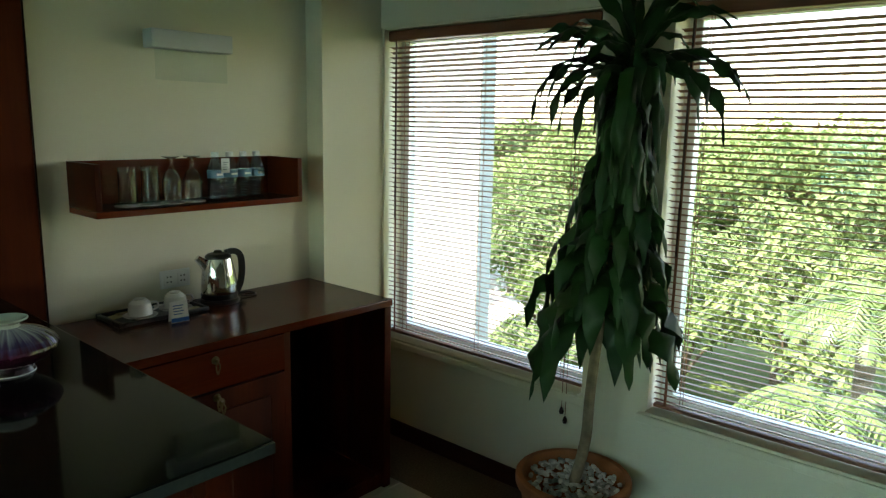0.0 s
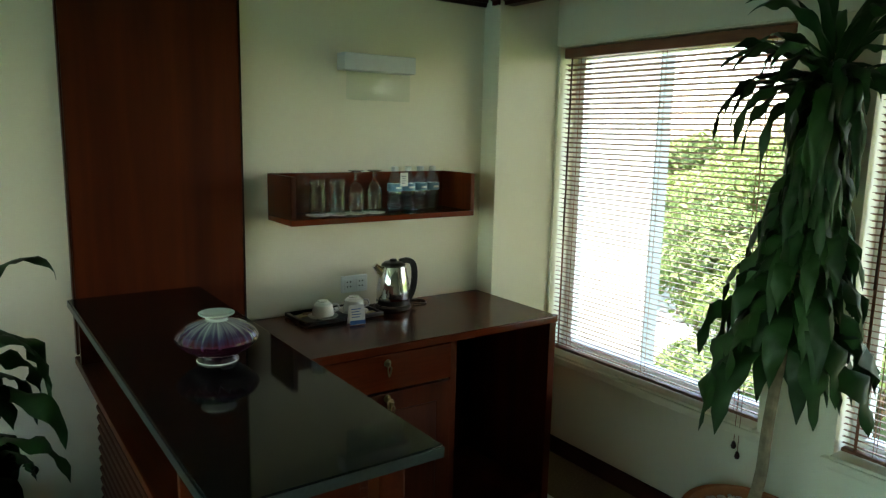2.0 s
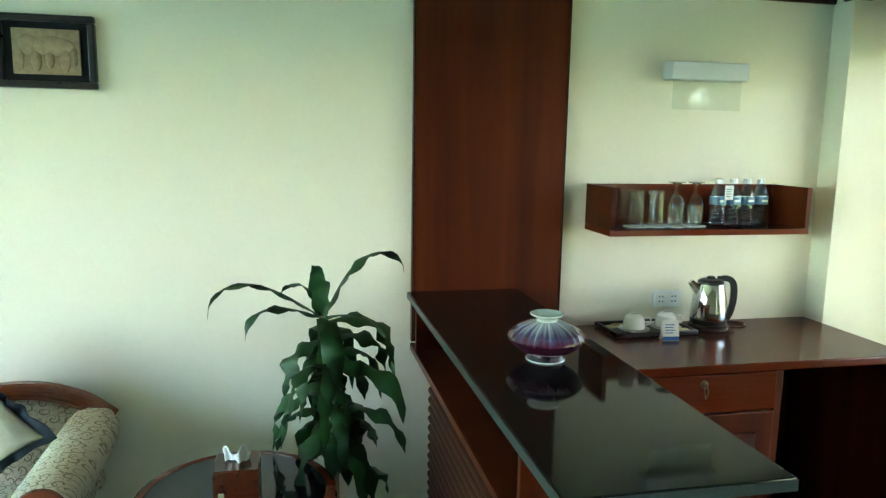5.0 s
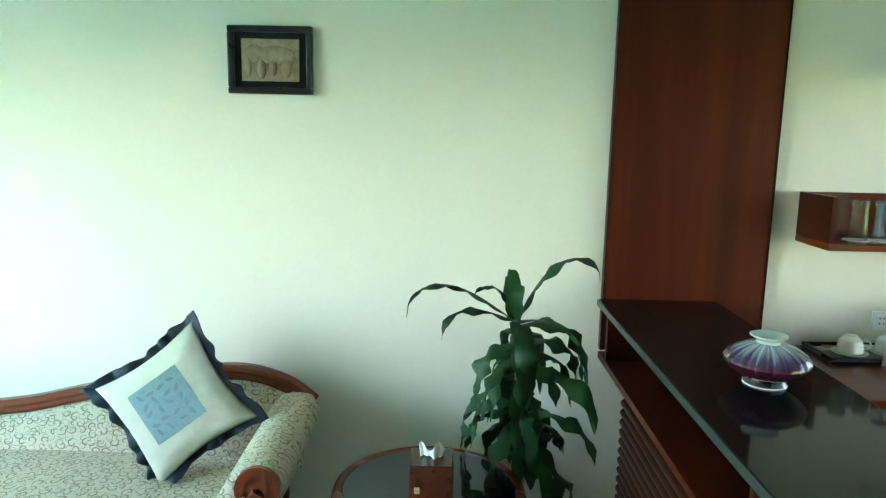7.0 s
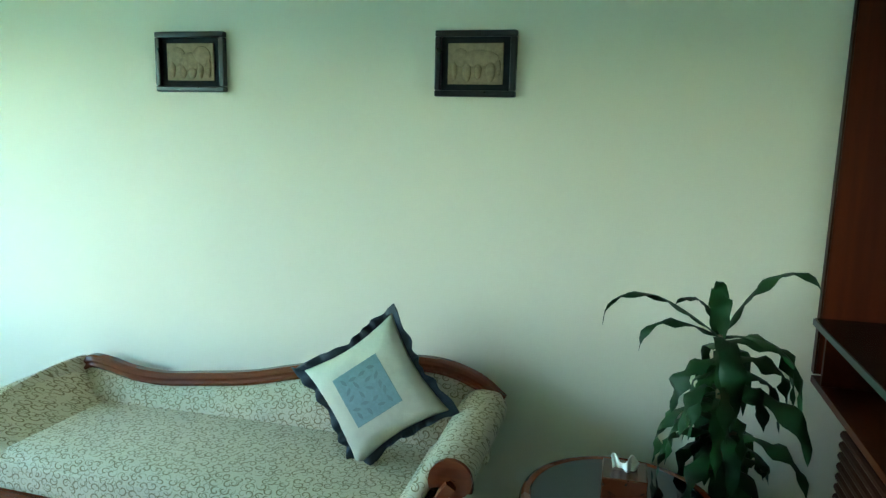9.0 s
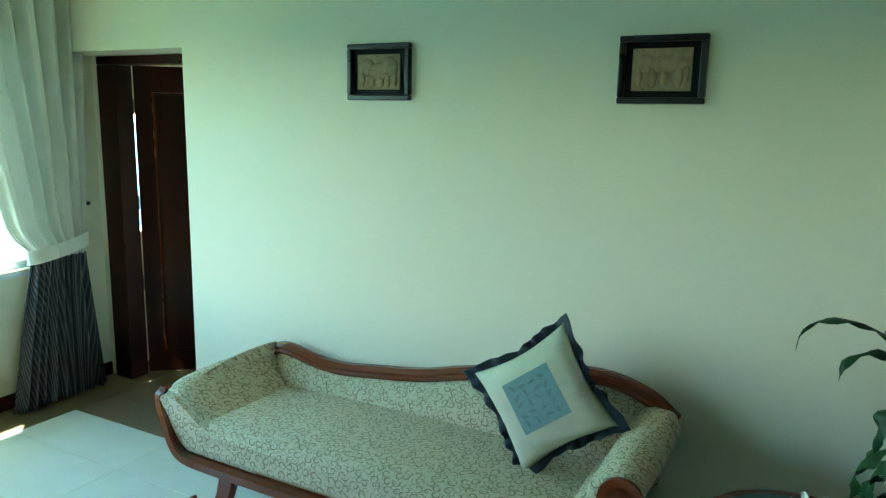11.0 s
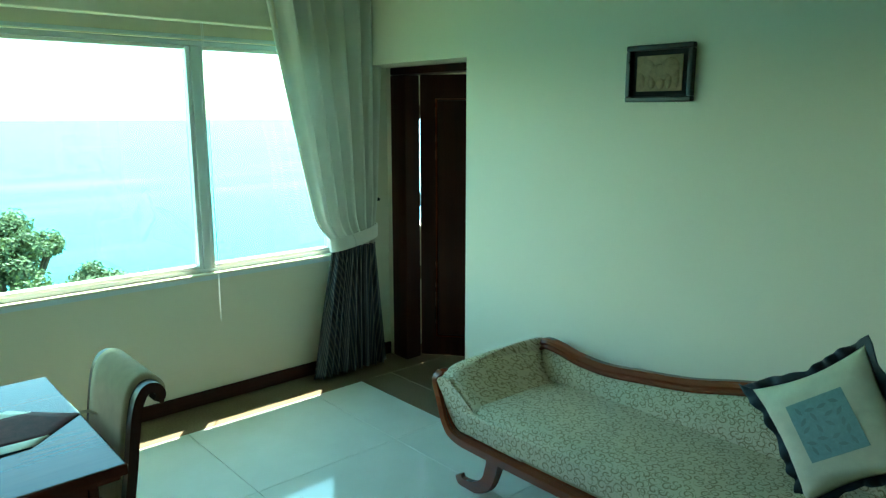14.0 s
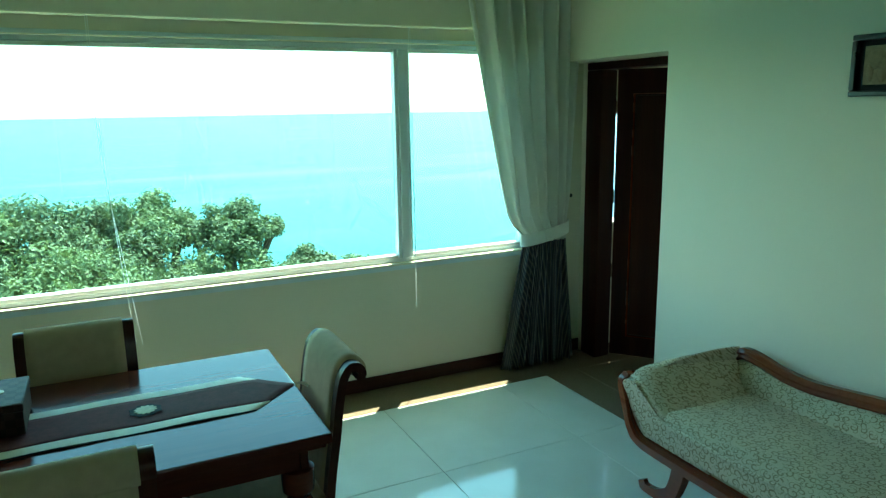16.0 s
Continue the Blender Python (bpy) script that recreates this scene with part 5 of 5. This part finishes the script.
def big_plant():
    rnd = random.Random(21)
    p = thing("dracaena_plant", (2.385, 1.165, 0), "tall drooping dark-leaved dracaena in a pebbled clay pot", "plant")
    pot(p, 0.205, 0.30, "orange terracotta pot")
    bm = bmesh.new()
    for i in range(260):
        a, r = rnd.uniform(0, 6.283), 0.172 * math.sqrt(rnd.random())
        m = Matrix.LocRotScale((r * math.cos(a), r * math.sin(a), 0.262 + rnd.uniform(0, 0.012)), Euler((rnd.uniform(-.5, .5), rnd.uniform(-.5, .5), rnd.uniform(0, 6))), (rnd.uniform(.010, .018), rnd.uniform(.008, .013), rnd.uniform(.006, .010)))
        bmesh.ops.create_icosphere(bm, subdivisions=1, radius=1.0, matrix=m)
    tagged(part("pebble_bed", bm, M_PEBBLE, p, "bed of white and grey pebbles", smooth="all"), kind="stuff")
    part("cane", tube([(0.0, 0.0, 0.24), (-0.005, -0.045, 0.45), (0.0, -0.052, 0.66), (0.0, -0.095, 1.2), (0.0, -0.13, 1.70), (0.0, -0.137, 1.82)], 0.019, 30, 12, up=(1, 0, 0), sizes=[1.1 - 0.012 * i for i in range(31)]), M_BARK, p)
    bl = []
    def stem(z):
        return 0.0, -0.05 - 0.085 * (z - 0.45) / 1.35
    # leaves that hang close about the cane and flare at the foot of the skirt
    for i in range(200):
        t = i / 200
        z = 0.96 + 0.82 * t
        a = i * 2.39996 + rnd.uniform(-.4, .4)
        c, s = math.cos(a), math.sin(a)
        cx, cy = stem(z)
        low = 1 - t
        row = blade((cx + 0.012 * c, cy + 0.012 * s, z), (c, s), rnd.uniform(0.0, 0.6) if t > .2 else rnd.uniform(-0.4, 0.2), rnd.uniform(0.34, 0.47), rnd.uniform(0.066, 0.098), 2.7 + 1.1 * rnd.random() - 0.9 * low, rnd.uniform(-1.4, 1.4), rnd)
        wide = 0.36 + 0.78 * low ** 2.6 + 0.14 * max(0.0, t - 0.75) / 0.25
        back = 0.55 if c > 0.3 else 1.0
        bl.append(tuple([Vector((cx + (q.x - cx) * wide * back, cy + (q.y - cy) * wide, q.z)) for q in line] for line in row))
    # the arching head
    for i in range(46):
        t = i / 46
        z = 1.70 + 0.11 * t
        a = i * 2.39996 + rnd.uniform(-.3, .3)
        c, s = math.cos(a), math.sin(a)
        cx, cy = stem(z)
        back = 0.5 if c > 0.3 else 1.0
        row = blade((cx + 0.01 * c, cy + 0.01 * s, z), (c, s), rnd.uniform(0.0, 0.7) + 0.95 * t ** 2, rnd.uniform(0.34, 0.48), rnd.uniform(0.034, 0.050), rnd.uniform(2.0, 3.0) - 1.0 * t, rnd.uniform(-1, 1), rnd, 16)
        bl.append(tuple([Vector((min(cx + (q.x - cx) * back, 0.20), q.y, min(q.z, 2.17))) for q in line] for line in row))
    crown = new("crown", leaves_mesh(bl, "crown"))
    crown.parent = p
    tagged(crown, "dense drooping crown of long dark green leaves")
big_plant()
def small_plant():
    rnd = random.Random(5)
    p = thing("dracaena_plant", (0.205, 2.24, 0), "arching green dracaena in a dark pot beside the bar", "plant")
    pot(p, 0.135, 0.25, "brown clay pot")
    part("soil", lathe([(0.112, 0.20), (0.116, 0.212), (0.09, 0.222), (0.01, 0.224)], 32), M_SOIL, p)
    part("cane", tube([(0.04, 0.0, 0.21), (0.035, 0.0, 0.5), (0.015, 0.0, 0.8), (0.0, 0.0, 0.98)], 0.013, 16, 10, up=(1, 0, 0)), M_BARK, p)
    part("cane", tube([(0.0, 0.03, 0.21), (0.03, 0.03, 0.45), (0.07, 0.03, 0.66)], 0.012, 12, 10, up=(1, 0, 0)), M_BARK, p)
    bl = []
    top = (0.0, 0.0, 0.975)
    def toward(x, y):
        l = math.hypot(x, y)
        return (x / l, y / l)
    bl.append(blade(top, toward(-1, -0.15), 0.62, 0.46, 0.034, 2.6, 0.3, rnd, 20, True))
    bl.append(blade(top, toward(1, -0.1), 1.12, 0.42, 0.044, 2.9, 0.3, rnd, 20, True))
    bl.append(blade(top, toward(-0.45, -1), 1.46, 0.22, 0.064, 1.3, 0.2, rnd, 16, True))
    bl.append(blade(top, toward(-0.5, 0.3), 1.42, 0.24, 0.030, 2.8, 0.3, rnd, 14))
    bl.append(blade(top, toward(-1, -0.4), 0.40, 0.33, 0.036, 2.6, -0.3, rnd, 16, True))
    bl.append(blade(top, toward(1, -0.5), 0.35, 0.42, 0.042, 3.0, -0.4, rnd, 16))
    bl.append(blade(top, toward(0.15, -1), 0.2, 0.36, 0.070, 3.6, 0.2, rnd, 16))
    for i in range(32):
        t = i / 32
        z = 0.955 - 0.38 * t
        a = i * 2.39996 + rnd.uniform(-.5, .5)
        c, s = math.cos(a), math.sin(a)
        k = 0.45 if s > 0.5 else 1.0
        bl.append(blade((0.03 * t, 0.0, z), (c, s), rnd.uniform(-0.2, 0.6), rnd.uniform(0.26, 0.42) * (0.75 + 0.25 * k), rnd.uniform(0.040, 0.068), rnd.uniform(2.2, 3.3) / k, rnd.uniform(-1.3, 1.3), rnd, 16))
    for i in range(12):
        z = 0.66 - 0.022 * i
        a = i * 2.39996 + 1
        c, s = math.cos(a), math.sin(a)
        k = 0.45 if s > 0.5 else 1.0
        bl.append(blade((0.07, 0.03, z), (c, s), rnd.uniform(-0.2, 0.5), rnd.uniform(0.18, 0.30), rnd.uniform(0.044, 0.066), rnd.uniform(2.2, 3.2) / k, rnd.uniform(-1.2, 1.2), rnd))
    bl = [tuple([Vector((min(q.x, 0.285), min(q.y, 0.27), q.z)) for q in row] for row in b) for b in bl]
    crown = new("crown", leaves_mesh(bl, "crown"))
    crown.parent = p
    tagged(crown, "sparse crown of long arching green leaves")
small_plant()

# ---- dining table and chairs ----
TC = (-2.418, -0.325)
tbl = thing("dining_table", (*TC, 0), "dark polished wooden dining table with turned legs", "table")
part("tabletop", boxed(-0.42, 0.42, -0.73, 0.725, 0.728, 0.760, soft=0.006), M_TABLE, tbl)
part("edge_mould", boxed(-0.405, 0.405, -0.715, 0.710, 0.712, 0.7275, soft=0.005), M_TABLE, tbl)
for x0, x1, y0, y1 in ((-0.36, 0.36, -0.67, -0.645), (-0.36, 0.36, 0.640, 0.665), (-0.36, -0.335, -0.644, 0.639), (0.335, 0.36, -0.644, 0.639)):
    part("apron", boxed(x0, x1, y0, y1, 0.635, 0.7115, soft=0.004), M_TABLE, tbl)
legp = [(0.032, 0.001), (0.036, 0.03), (0.024, 0.06), (0.028, 0.10), (0.036, 0.30), (0.046, 0.44), (0.050, 0.50), (0.034, 0.545), (0.048, 0.565), (0.050, 0.60), (0.050, 0.634)]
for x in (-0.335, 0.335):
    for y in (-0.64, 0.635):
        part("leg", lathe(legp, 24, (x, y, 0)), M_TABLE, tbl)
rn = thing("table_runner", (TC[0], TC[1], 0.7605), "plum table runner with pale borders and pointed end", "runner")
def strip(x0, x1, ya, yb, z):
    def fn(u, v):
        x = x0 + (x1 - x0) * u
        y = ya(x) + (yb(x) - ya(x)) * v
        return (x, y, z + 0.0015 * math.sin(y * 17 + x * 9) + 0.0015)
    return shell(fn, 10, 30, 0.0018)
tip = lambda x: 0.722 - 1.05 * abs(x + 0.0)
low_ = lambda x: -0.722 + 1.05 * abs(x + 0.0)
part("centre_band", strip(-0.102, 0.102, low_, tip, 0.002), M_RUNNER, rn, "dark plum brocade centre", smooth="all")
part("border", strip(-0.152, -0.103, low_, tip, 0.002), M_SILK, rn, "pale cream border", smooth="all")
part("border", strip(0.103, 0.152, low_, tip, 0.002), M_SILK, rn, "pale cream border", smooth="all")
part("edging", strip(0.1525, 0.158, low_, tip, 0.002), M_MAT, rn, "black edging", smooth="all")
for y in (0.245, -0.245):
    part("rosette", lathe([(0.052, 0.0062), (0.050, 0.0072), (0.004, 0.0078)], 28, (0, y, 0), flute=0.16, flutes=8), M_MAT, rn, "black round motif")
    part("flower", lathe([(0.036, 0.0079), (0.034, 0.0090), (0.004, 0.0098)], 56, (0, y, 0), flute=0.22, flutes=12), M_GOLD, rn, "pale gold embroidered flower")
part("tassel", tube([(0, 0.722, 0.003), (0.004, 0.745, 0.002), (0.012, 0.765, -0.01)], 0.005, 8, 8), M_SILK, rn)
bx = thing("woven_box", (-2.52, -0.48, 0.768), "dark brown woven lidded box on the runner", "box")
mw, nw, bw = nodes("woven_rattan")
wv = tex(nw, 38.0, "ShaderNodeTexChecker")
bw.inputs["Roughness"].default_value = 0.6
bw.inputs["Specular IOR Level"].default_value = 0.2
wr = ramp(nw, wv.outputs["Color"], [(0.0, (0.018, 0.008, 0.006)), (1.0, (0.045, 0.022, 0.016))])
nw.links.new(wr.outputs[0], bw.inputs["Base Color"])
bump(nw, bw, wv.outputs["Color"], 0.6, 0.003)
part("case", boxed(-0.12, 0.12, -0.075, 0.075, 0, 0.072, soft=0.004), mw, bx)
part("lid", boxed(-0.123, 0.123, -0.078, 0.078, 0.0725, 0.098, soft=0.005), mw, bx)
part("medallion", lathe([(0.02, 0.0982), (0.019, 0.1002), (0.004, 0.101)], 20), M_BRASS, bx)
def dining_chair():
    c = thing("dining_chair", (0, 0, 0), "dark wooden dining chair with tan upholstered scroll back", "chair", "chairs round the table")
    W = 0.192
    def seat(u, v):
        a, b = u * 2 - 1, v * 2 - 1
        return (a * (W - 0.005), 0.40 - 0.40 * v + 0.0, 0.455 + 0.022 * (1 - a ** 4) * (1 - b ** 4))
    part("seat", shell(seat, 14, 14, -0.05), M_SEAT, c, "tan upholstered seat", smooth="all")
    for x0, x1, y0, y1 in ((-W, W, 0.385, 0.41), (-W, W, -0.02, 0.0), (-W, -W + 0.022, 0.001, 0.384), (W - 0.022, W, 0.001, 0.384)):
        part("seat_rail", boxed(x0, x1, y0, y1, 0.375, 0.425, soft=0.004), M_DARKWOOD, c)
    curve = [(0.0, 0.40), (-0.015, 0.52), (-0.035, 0.64), (-0.050, 0.745), (-0.066, 0.815), (-0.090, 0.848), (-0.116, 0.846), (-0.128, 0.826), (-0.118, 0.806)]
    cv = spline([(0, a, b) for a, b in curve], 36)
    def bk(u, v):
        q = cv[min(36, round(u * 36))]
        return ((v * 2 - 1) * (W - 0.03), q.y, q.z)
    bm = bmesh.new()
    part("backrest", shell(lambda u, v: bk(1 - u, v), 36, 8, 0.022), M_SEAT, c, "tan upholstered rolled back", smooth="all")
    for x in (-W + 0.014, W - 0.014):
        part("back_post", sweep([Vector((x, q.y + 0.004, q.z)) for q in cv], [(-0.014, -0.022), (0.014, -0.022), (0.014, 0.020), (-0.014, 0.020)], up=(1, 0, 0)), M_DARKWOOD, c)
        part("leg", sweep(spline([(x, 0.0, 0.41), (x, -0.02, 0.28), (x, -0.055, 0.12), (x, -0.10, 0.002)], 12), [(-0.016, -0.018), (0.016, -0.018), (0.016, 0.018), (-0.016, 0.018)], up=(1, 0, 0)), M_DARKWOOD, c)
        part("leg", sweep([Vector((x, 0.385, 0.374)), Vector((x, 0.388, 0.15)), Vector((x, 0.39, 0.002))], [(-0.017, -0.017), (0.017, -0.017), (0.017, 0.017), (-0.017, 0.017)], up=(1, 0, 0), sizes=[1.1, 0.95, 0.75]), M_DARKWOOD, c)
    return c
chair = dining_chair()
chair.matrix_basis = pose(-2.33, 0.42, 0, 0, 0, 180) @ Matrix.Diagonal((1, 1, 1.055, 1))
copy_thing(chair, pose(-2.90, -0.275, 0, 0, 0, -90))
copy_thing(chair, pose(-1.93, -0.285, 0, 0, 0, 90))
chair["label"] = "tan scroll-back dining chair at the table's head"

# ---- outside ----
def ground_fn():
    bm = bmesh.new()
    n, m = 70, 60
    def h(x, y):
        z = -7.5 + 0.9 * math.sin(x * 0.09) * math.cos(y * 0.07)
        if x < -14:
            z -= 0.42 * (-14 - x)
        if x > 60:
            z -= min(0.01 * (x - 60), 2)
        return max(z, -70)
    xs = [-110 + 4 * i for i in range(60)] + [180, 300, 600, 1200, 2500, 4800]
    ys = [-4800, -2400, -1200, -500, -250] + [-120 + 8 * j for j in range(31)] + [250, 500, 1200, 2400, 4800]
    g = [[bm.verts.new((x, y, h(x, y))) for y in ys] for x in xs]
    for i in range(len(xs) - 1):
        for j in range(len(ys) - 1):
            bm.faces.new((g[i][j], g[i + 1][j], g[i + 1][j + 1], g[i][j + 1]))
    return bm
structure("ground", ground_fn(), M_GRASS, "grassy hillside falling away to the sea", smooth=True)
def sea_fn():
    bm = bmesh.new()
    xs, ys = [-60, -90, -150, -300, -700, -1500, -3000, -4950], [-4900, -2000, -800, -300, 0, 300, 800, 2000, 4900]
    g = [[bm.verts.new((x, y, -36.0)) for y in ys] for x in xs]
    for i in range(len(xs) - 1):
        for j in range(len(ys) - 1):
            bm.faces.new((g[i][j], g[i][j + 1], g[i + 1][j + 1], g[i + 1][j]))
    return bm
structure("water", sea_fn(), M_SEA, "calm turquoise tropical sea reaching the horizon", smooth=True)
structure("pavement", boxed(22.0, 32.0, 16.0, 23.0, -9.0, -6.2), M_PAVE, "pale sunlit paving beneath the trees")
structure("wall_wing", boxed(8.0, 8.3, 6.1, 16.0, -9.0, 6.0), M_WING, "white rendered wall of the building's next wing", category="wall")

def crown_mesh(name, rnd, blobs, count, size, mat):
    vs, fs = [], []
    rg = np.random.RandomState(rnd.randrange(10 ** 6))
    weights = np.array([b[3] ** 2 for b in blobs])
    pick = rg.choice(len(blobs), count, p=weights / weights.sum())
    d = rg.normal(size=(count, 3))
    d /= np.linalg.norm(d, axis=1)[:, None]
    rad = 0.45 + 0.78 * rg.random_sample(count) ** 0.8
    cen = np.array([b[:3] for b in blobs])[pick] + d * (np.array([b[3] for b in blobs])[pick] * rad)[:, None] * [1, 1, 0.8]
    nrm = d + rg.normal(size=(count, 3)) * 0.6 + [0, 0, 0.5]
    nrm /= np.linalg.norm(nrm, axis=1)[:, None]
    a = np.cross(nrm, rg.normal(size=(count, 3)))
    a /= np.linalg.norm(a, axis=1)[:, None]
    b = np.cross(nrm, a)
    s = size * (0.6 + 0.8 * rg.random_sample(count))[:, None]
    quad = np.stack([cen - a * s, cen + b * s * 0.5 + nrm * s * 0.15, cen + a * s, cen - b * s * 0.5 + nrm * s * 0.15], 1).reshape(-1, 3)
    me = bpy.data.meshes.new(name)
    me.from_pydata(quad.tolist(), [], np.arange(count * 4).reshape(-1, 4).tolist())
    me.materials.append(mat)
    return me
def tree(x, y, base, top, spread, count, leaf, mat, seed, label):
    rnd = random.Random(seed)
    t = thing("tree", (x, y, base), label, "tree", "trees outside")
    h = top - base
    part("trunk", tube([(0, 0, -0.3), (0.1, 0.05, h * 0.3), (-0.05, 0.1, h * 0.6), (0.05, 0, h * 0.85)], 0.02 * h, 14, 10, up=(1, 0, 0), sizes=[1.2 - 0.07 * i for i in range(15)]), M_TRUNK, t)
    blobs = []
    for i in range(30):
        a, r = i * 2.4 + rnd.uniform(-.5, .5), spread * math.sqrt(rnd.random()) * 0.85
        z = h - spread * (0.05 + 0.75 * (r / spread) ** 1.5 + 0.45 * rnd.random())
        br = spread * rnd.uniform(0.16, 0.32)
        blobs.append((r * math.cos(a), r * math.sin(a), z - br * 0.6, br))
    for bx_, by_, bz_, br in blobs[::3]:
        part("limb", tube([(0, 0, h * 0.38), (bx_ * 0.5, by_ * 0.5, h * 0.5 + (bz_ - h * 0.38) * 0.4), (bx_, by_, bz_)], 0.006 * h, 8, 8, up=(1, 0, 0.1)), M_TRUNK, t)
    c = new("crown", crown_mesh("crown", rnd, blobs, count, leaf, mat))
    c.parent = t
rnd = random.Random(77)
# seaward trees
for x, y, top, spread, m, k in ((-27, -2.4, -0.75, 1.9, M_TREE, 1), (-27.5, -0.2, -1.2, 1.7, M_TREE, 2), (-28, 1.5, -1.25, 1.5, M_TREE2, 3), (-26, -3.9, -1.3, 2.0, M_TREE2, 4), (-27, 4.15, -1.55, 1.45, M_TREE, 5), (-25, 2.6, -2.9, 1.7, M_TREE2, 6), (-24, -1.5, -2.2, 2.0, M_TREE2, 7), (-25, 0.6, -2.5, 1.8, M_TREE, 8), (-28, 7.3, -3.95, 1.3, M_TREE, 9), (-25, 4.8, -3.4, 1.7, M_TREE2, 10), (-23, -4.5, -1.8, 2.2, M_TREE, 11), (-24, 6.2, -4.0, 1.5, M_TREE2, 12), (-22, 0.4, -3.0, 1.8, M_TREE2, 13), (-22, 2.4, -3.4, 1.6, M_TREE2, 14), (-22, -2.0, -2.9, 1.8, M_TREE2, 15), (-22.5, 4.0, -3.9, 1.6, M_TREE2, 16), (-23, 5.4, -4.3, 1.4, M_TREE, 17), (-28, 9.0, -4.4, 1.3, M_TREE2, 18)):
    tree(x, y, min(-9.0, -7.5 - 0.42 * (-14 - x)), top + 0.25, spread * 1.28, 13000, 0.080, m, k, "leafy green tree on the slope above the sea")
# garden trees
for i in range(32):
    row, col = i % 4, i // 4
    x = (12.5, 18.0, 25.0, 36.0)[row] + rnd.uniform(-1.5, 1.5)
    y = x * (-0.08 + 0.155 * col) + rnd.uniform(-1.0, 1.0)
    if x < 22 and y > x * 0.66:
        continue
    top = (-2.6, -0.5, 1.5, 3.3)[row] + rnd.uniform(-0.5, 0.5)
    tree(x, y, -8.2, top, (2.0, 2.7, 3.6, 5.0)[row], 9500, (0.085, 0.105, 0.14, 0.20)[row], M_GARDEN2 if (row + col) % 2 else M_GARDEN, 40 + i, "sunlit green garden tree below the window")
def palm(x, y, base, top, reach, seed):
    r = random.Random(seed)
    t = thing("palm_tree", (x, y, base), "sunlit feather palm in the garden", "palm", "palms in the garden")
    h = top - base
    part("trunk", tube([(0.3, 0, 0), (0.1, 0, h * 0.5), (0, 0, h)], 0.16, 12, 10, up=(1, 0, 0)), M_TRUNK, t)
    for i in range(20):
        a, lift = i * 2.4, r.uniform(0.2, 1.1)
        c, s = math.cos(a), math.sin(a)
        sp = spline([(0, 0, h), (reach * 0.4 * c, reach * 0.4 * s, h + reach * 0.35 * lift), (reach * 0.8 * c, reach * 0.8 * s, h + reach * 0.2 * lift - 0.2), (reach * c, reach * s, h - reach * 0.35)], 26)
        vs, fs = [], []
        for k in range(2, 26):
            d = (sp[k + 1] - sp[k - 1]).normalized()
            side = d.cross(Vector((0, 0, 1))).normalized()
            ln = reach * 0.26 * math.sin(math.pi * (0.12 + 0.85 * k / 27))
            for sg in (1, -1):
                q = sp[k]
                tipv = q + (side * sg + d * 0.55 - Vector((0, 0, 0.35))).normalized() * ln
                o = len(vs)
                vs += [q - d * 0.035, q + d * 0.035, tipv]
                fs.append((o, o + 1, o + 2))
        me = bpy.data.meshes.new("frond")
        me.from_pydata([tuple(v) for v in vs], [], fs)
        me.materials.append(M_PALM)
        f = new("frond", me)
        f.parent = t
        rib = part("rib", sweep(sp, round_profile(0.022, 6), sizes=[1.2 - 0.04 * i for i in range(27)]), M_PALM, f)
palm(9.2, 1.75, -8.0, -1.95, 1.25, 3)
palm(13.6, 2.1, -8.0, -1.5, 1.4, 4)

# ---- floor tiles ----
fl = thing("floor", (0, 0, 0), "polished cream porcelain floor tiles with a brown border", "floor")
fl["kind"] = "structure"
PX, PY = 0.777, 0.777
xs = [-3.655 + PX * i for i in range(8)] + [2.30]
ys = [2.30, 1.962] + [1.962 - PY * (j + 1) for j in range(6)]
shared = {}
for i in range(len(xs) - 1):
    for j in range(len(ys) - 1):
        a, b = xs[i + 1] - xs[i], ys[j] - ys[j + 1]
        key = (round(a, 3), round(b, 3))
        if key not in shared:
            shared[key] = finish(boxed(-a / 2 + 0.0012, a / 2 - 0.0012, -b / 2 + 0.0012, b / 2 - 0.0012, -0.012, 0.0, soft=0.0012, seg=1), "tile", M_TILE, False)
        t = new("tile", shared[key])
        t.parent, t.location = fl, ((xs[i] + xs[i + 1]) / 2, (ys[j] + ys[j + 1]) / 2, 0)
for a, b, c, e in ((XW, xs[0], YS, 5.1), (xs[-1], XE, YS, YN), (xs[0], xs[-1], ys[0], YN), (xs[0], xs[-1], YS, ys[-1]), (xs[0], -2.1, YN, 5.1)):
    part("border_stone", boxed(a + 0.0008, b - 0.0008, c + 0.0008, e - 0.0008, -0.012, 0.0, soft=0.001, seg=1), M_BAND, fl, "polished brown granite border", smooth=False)
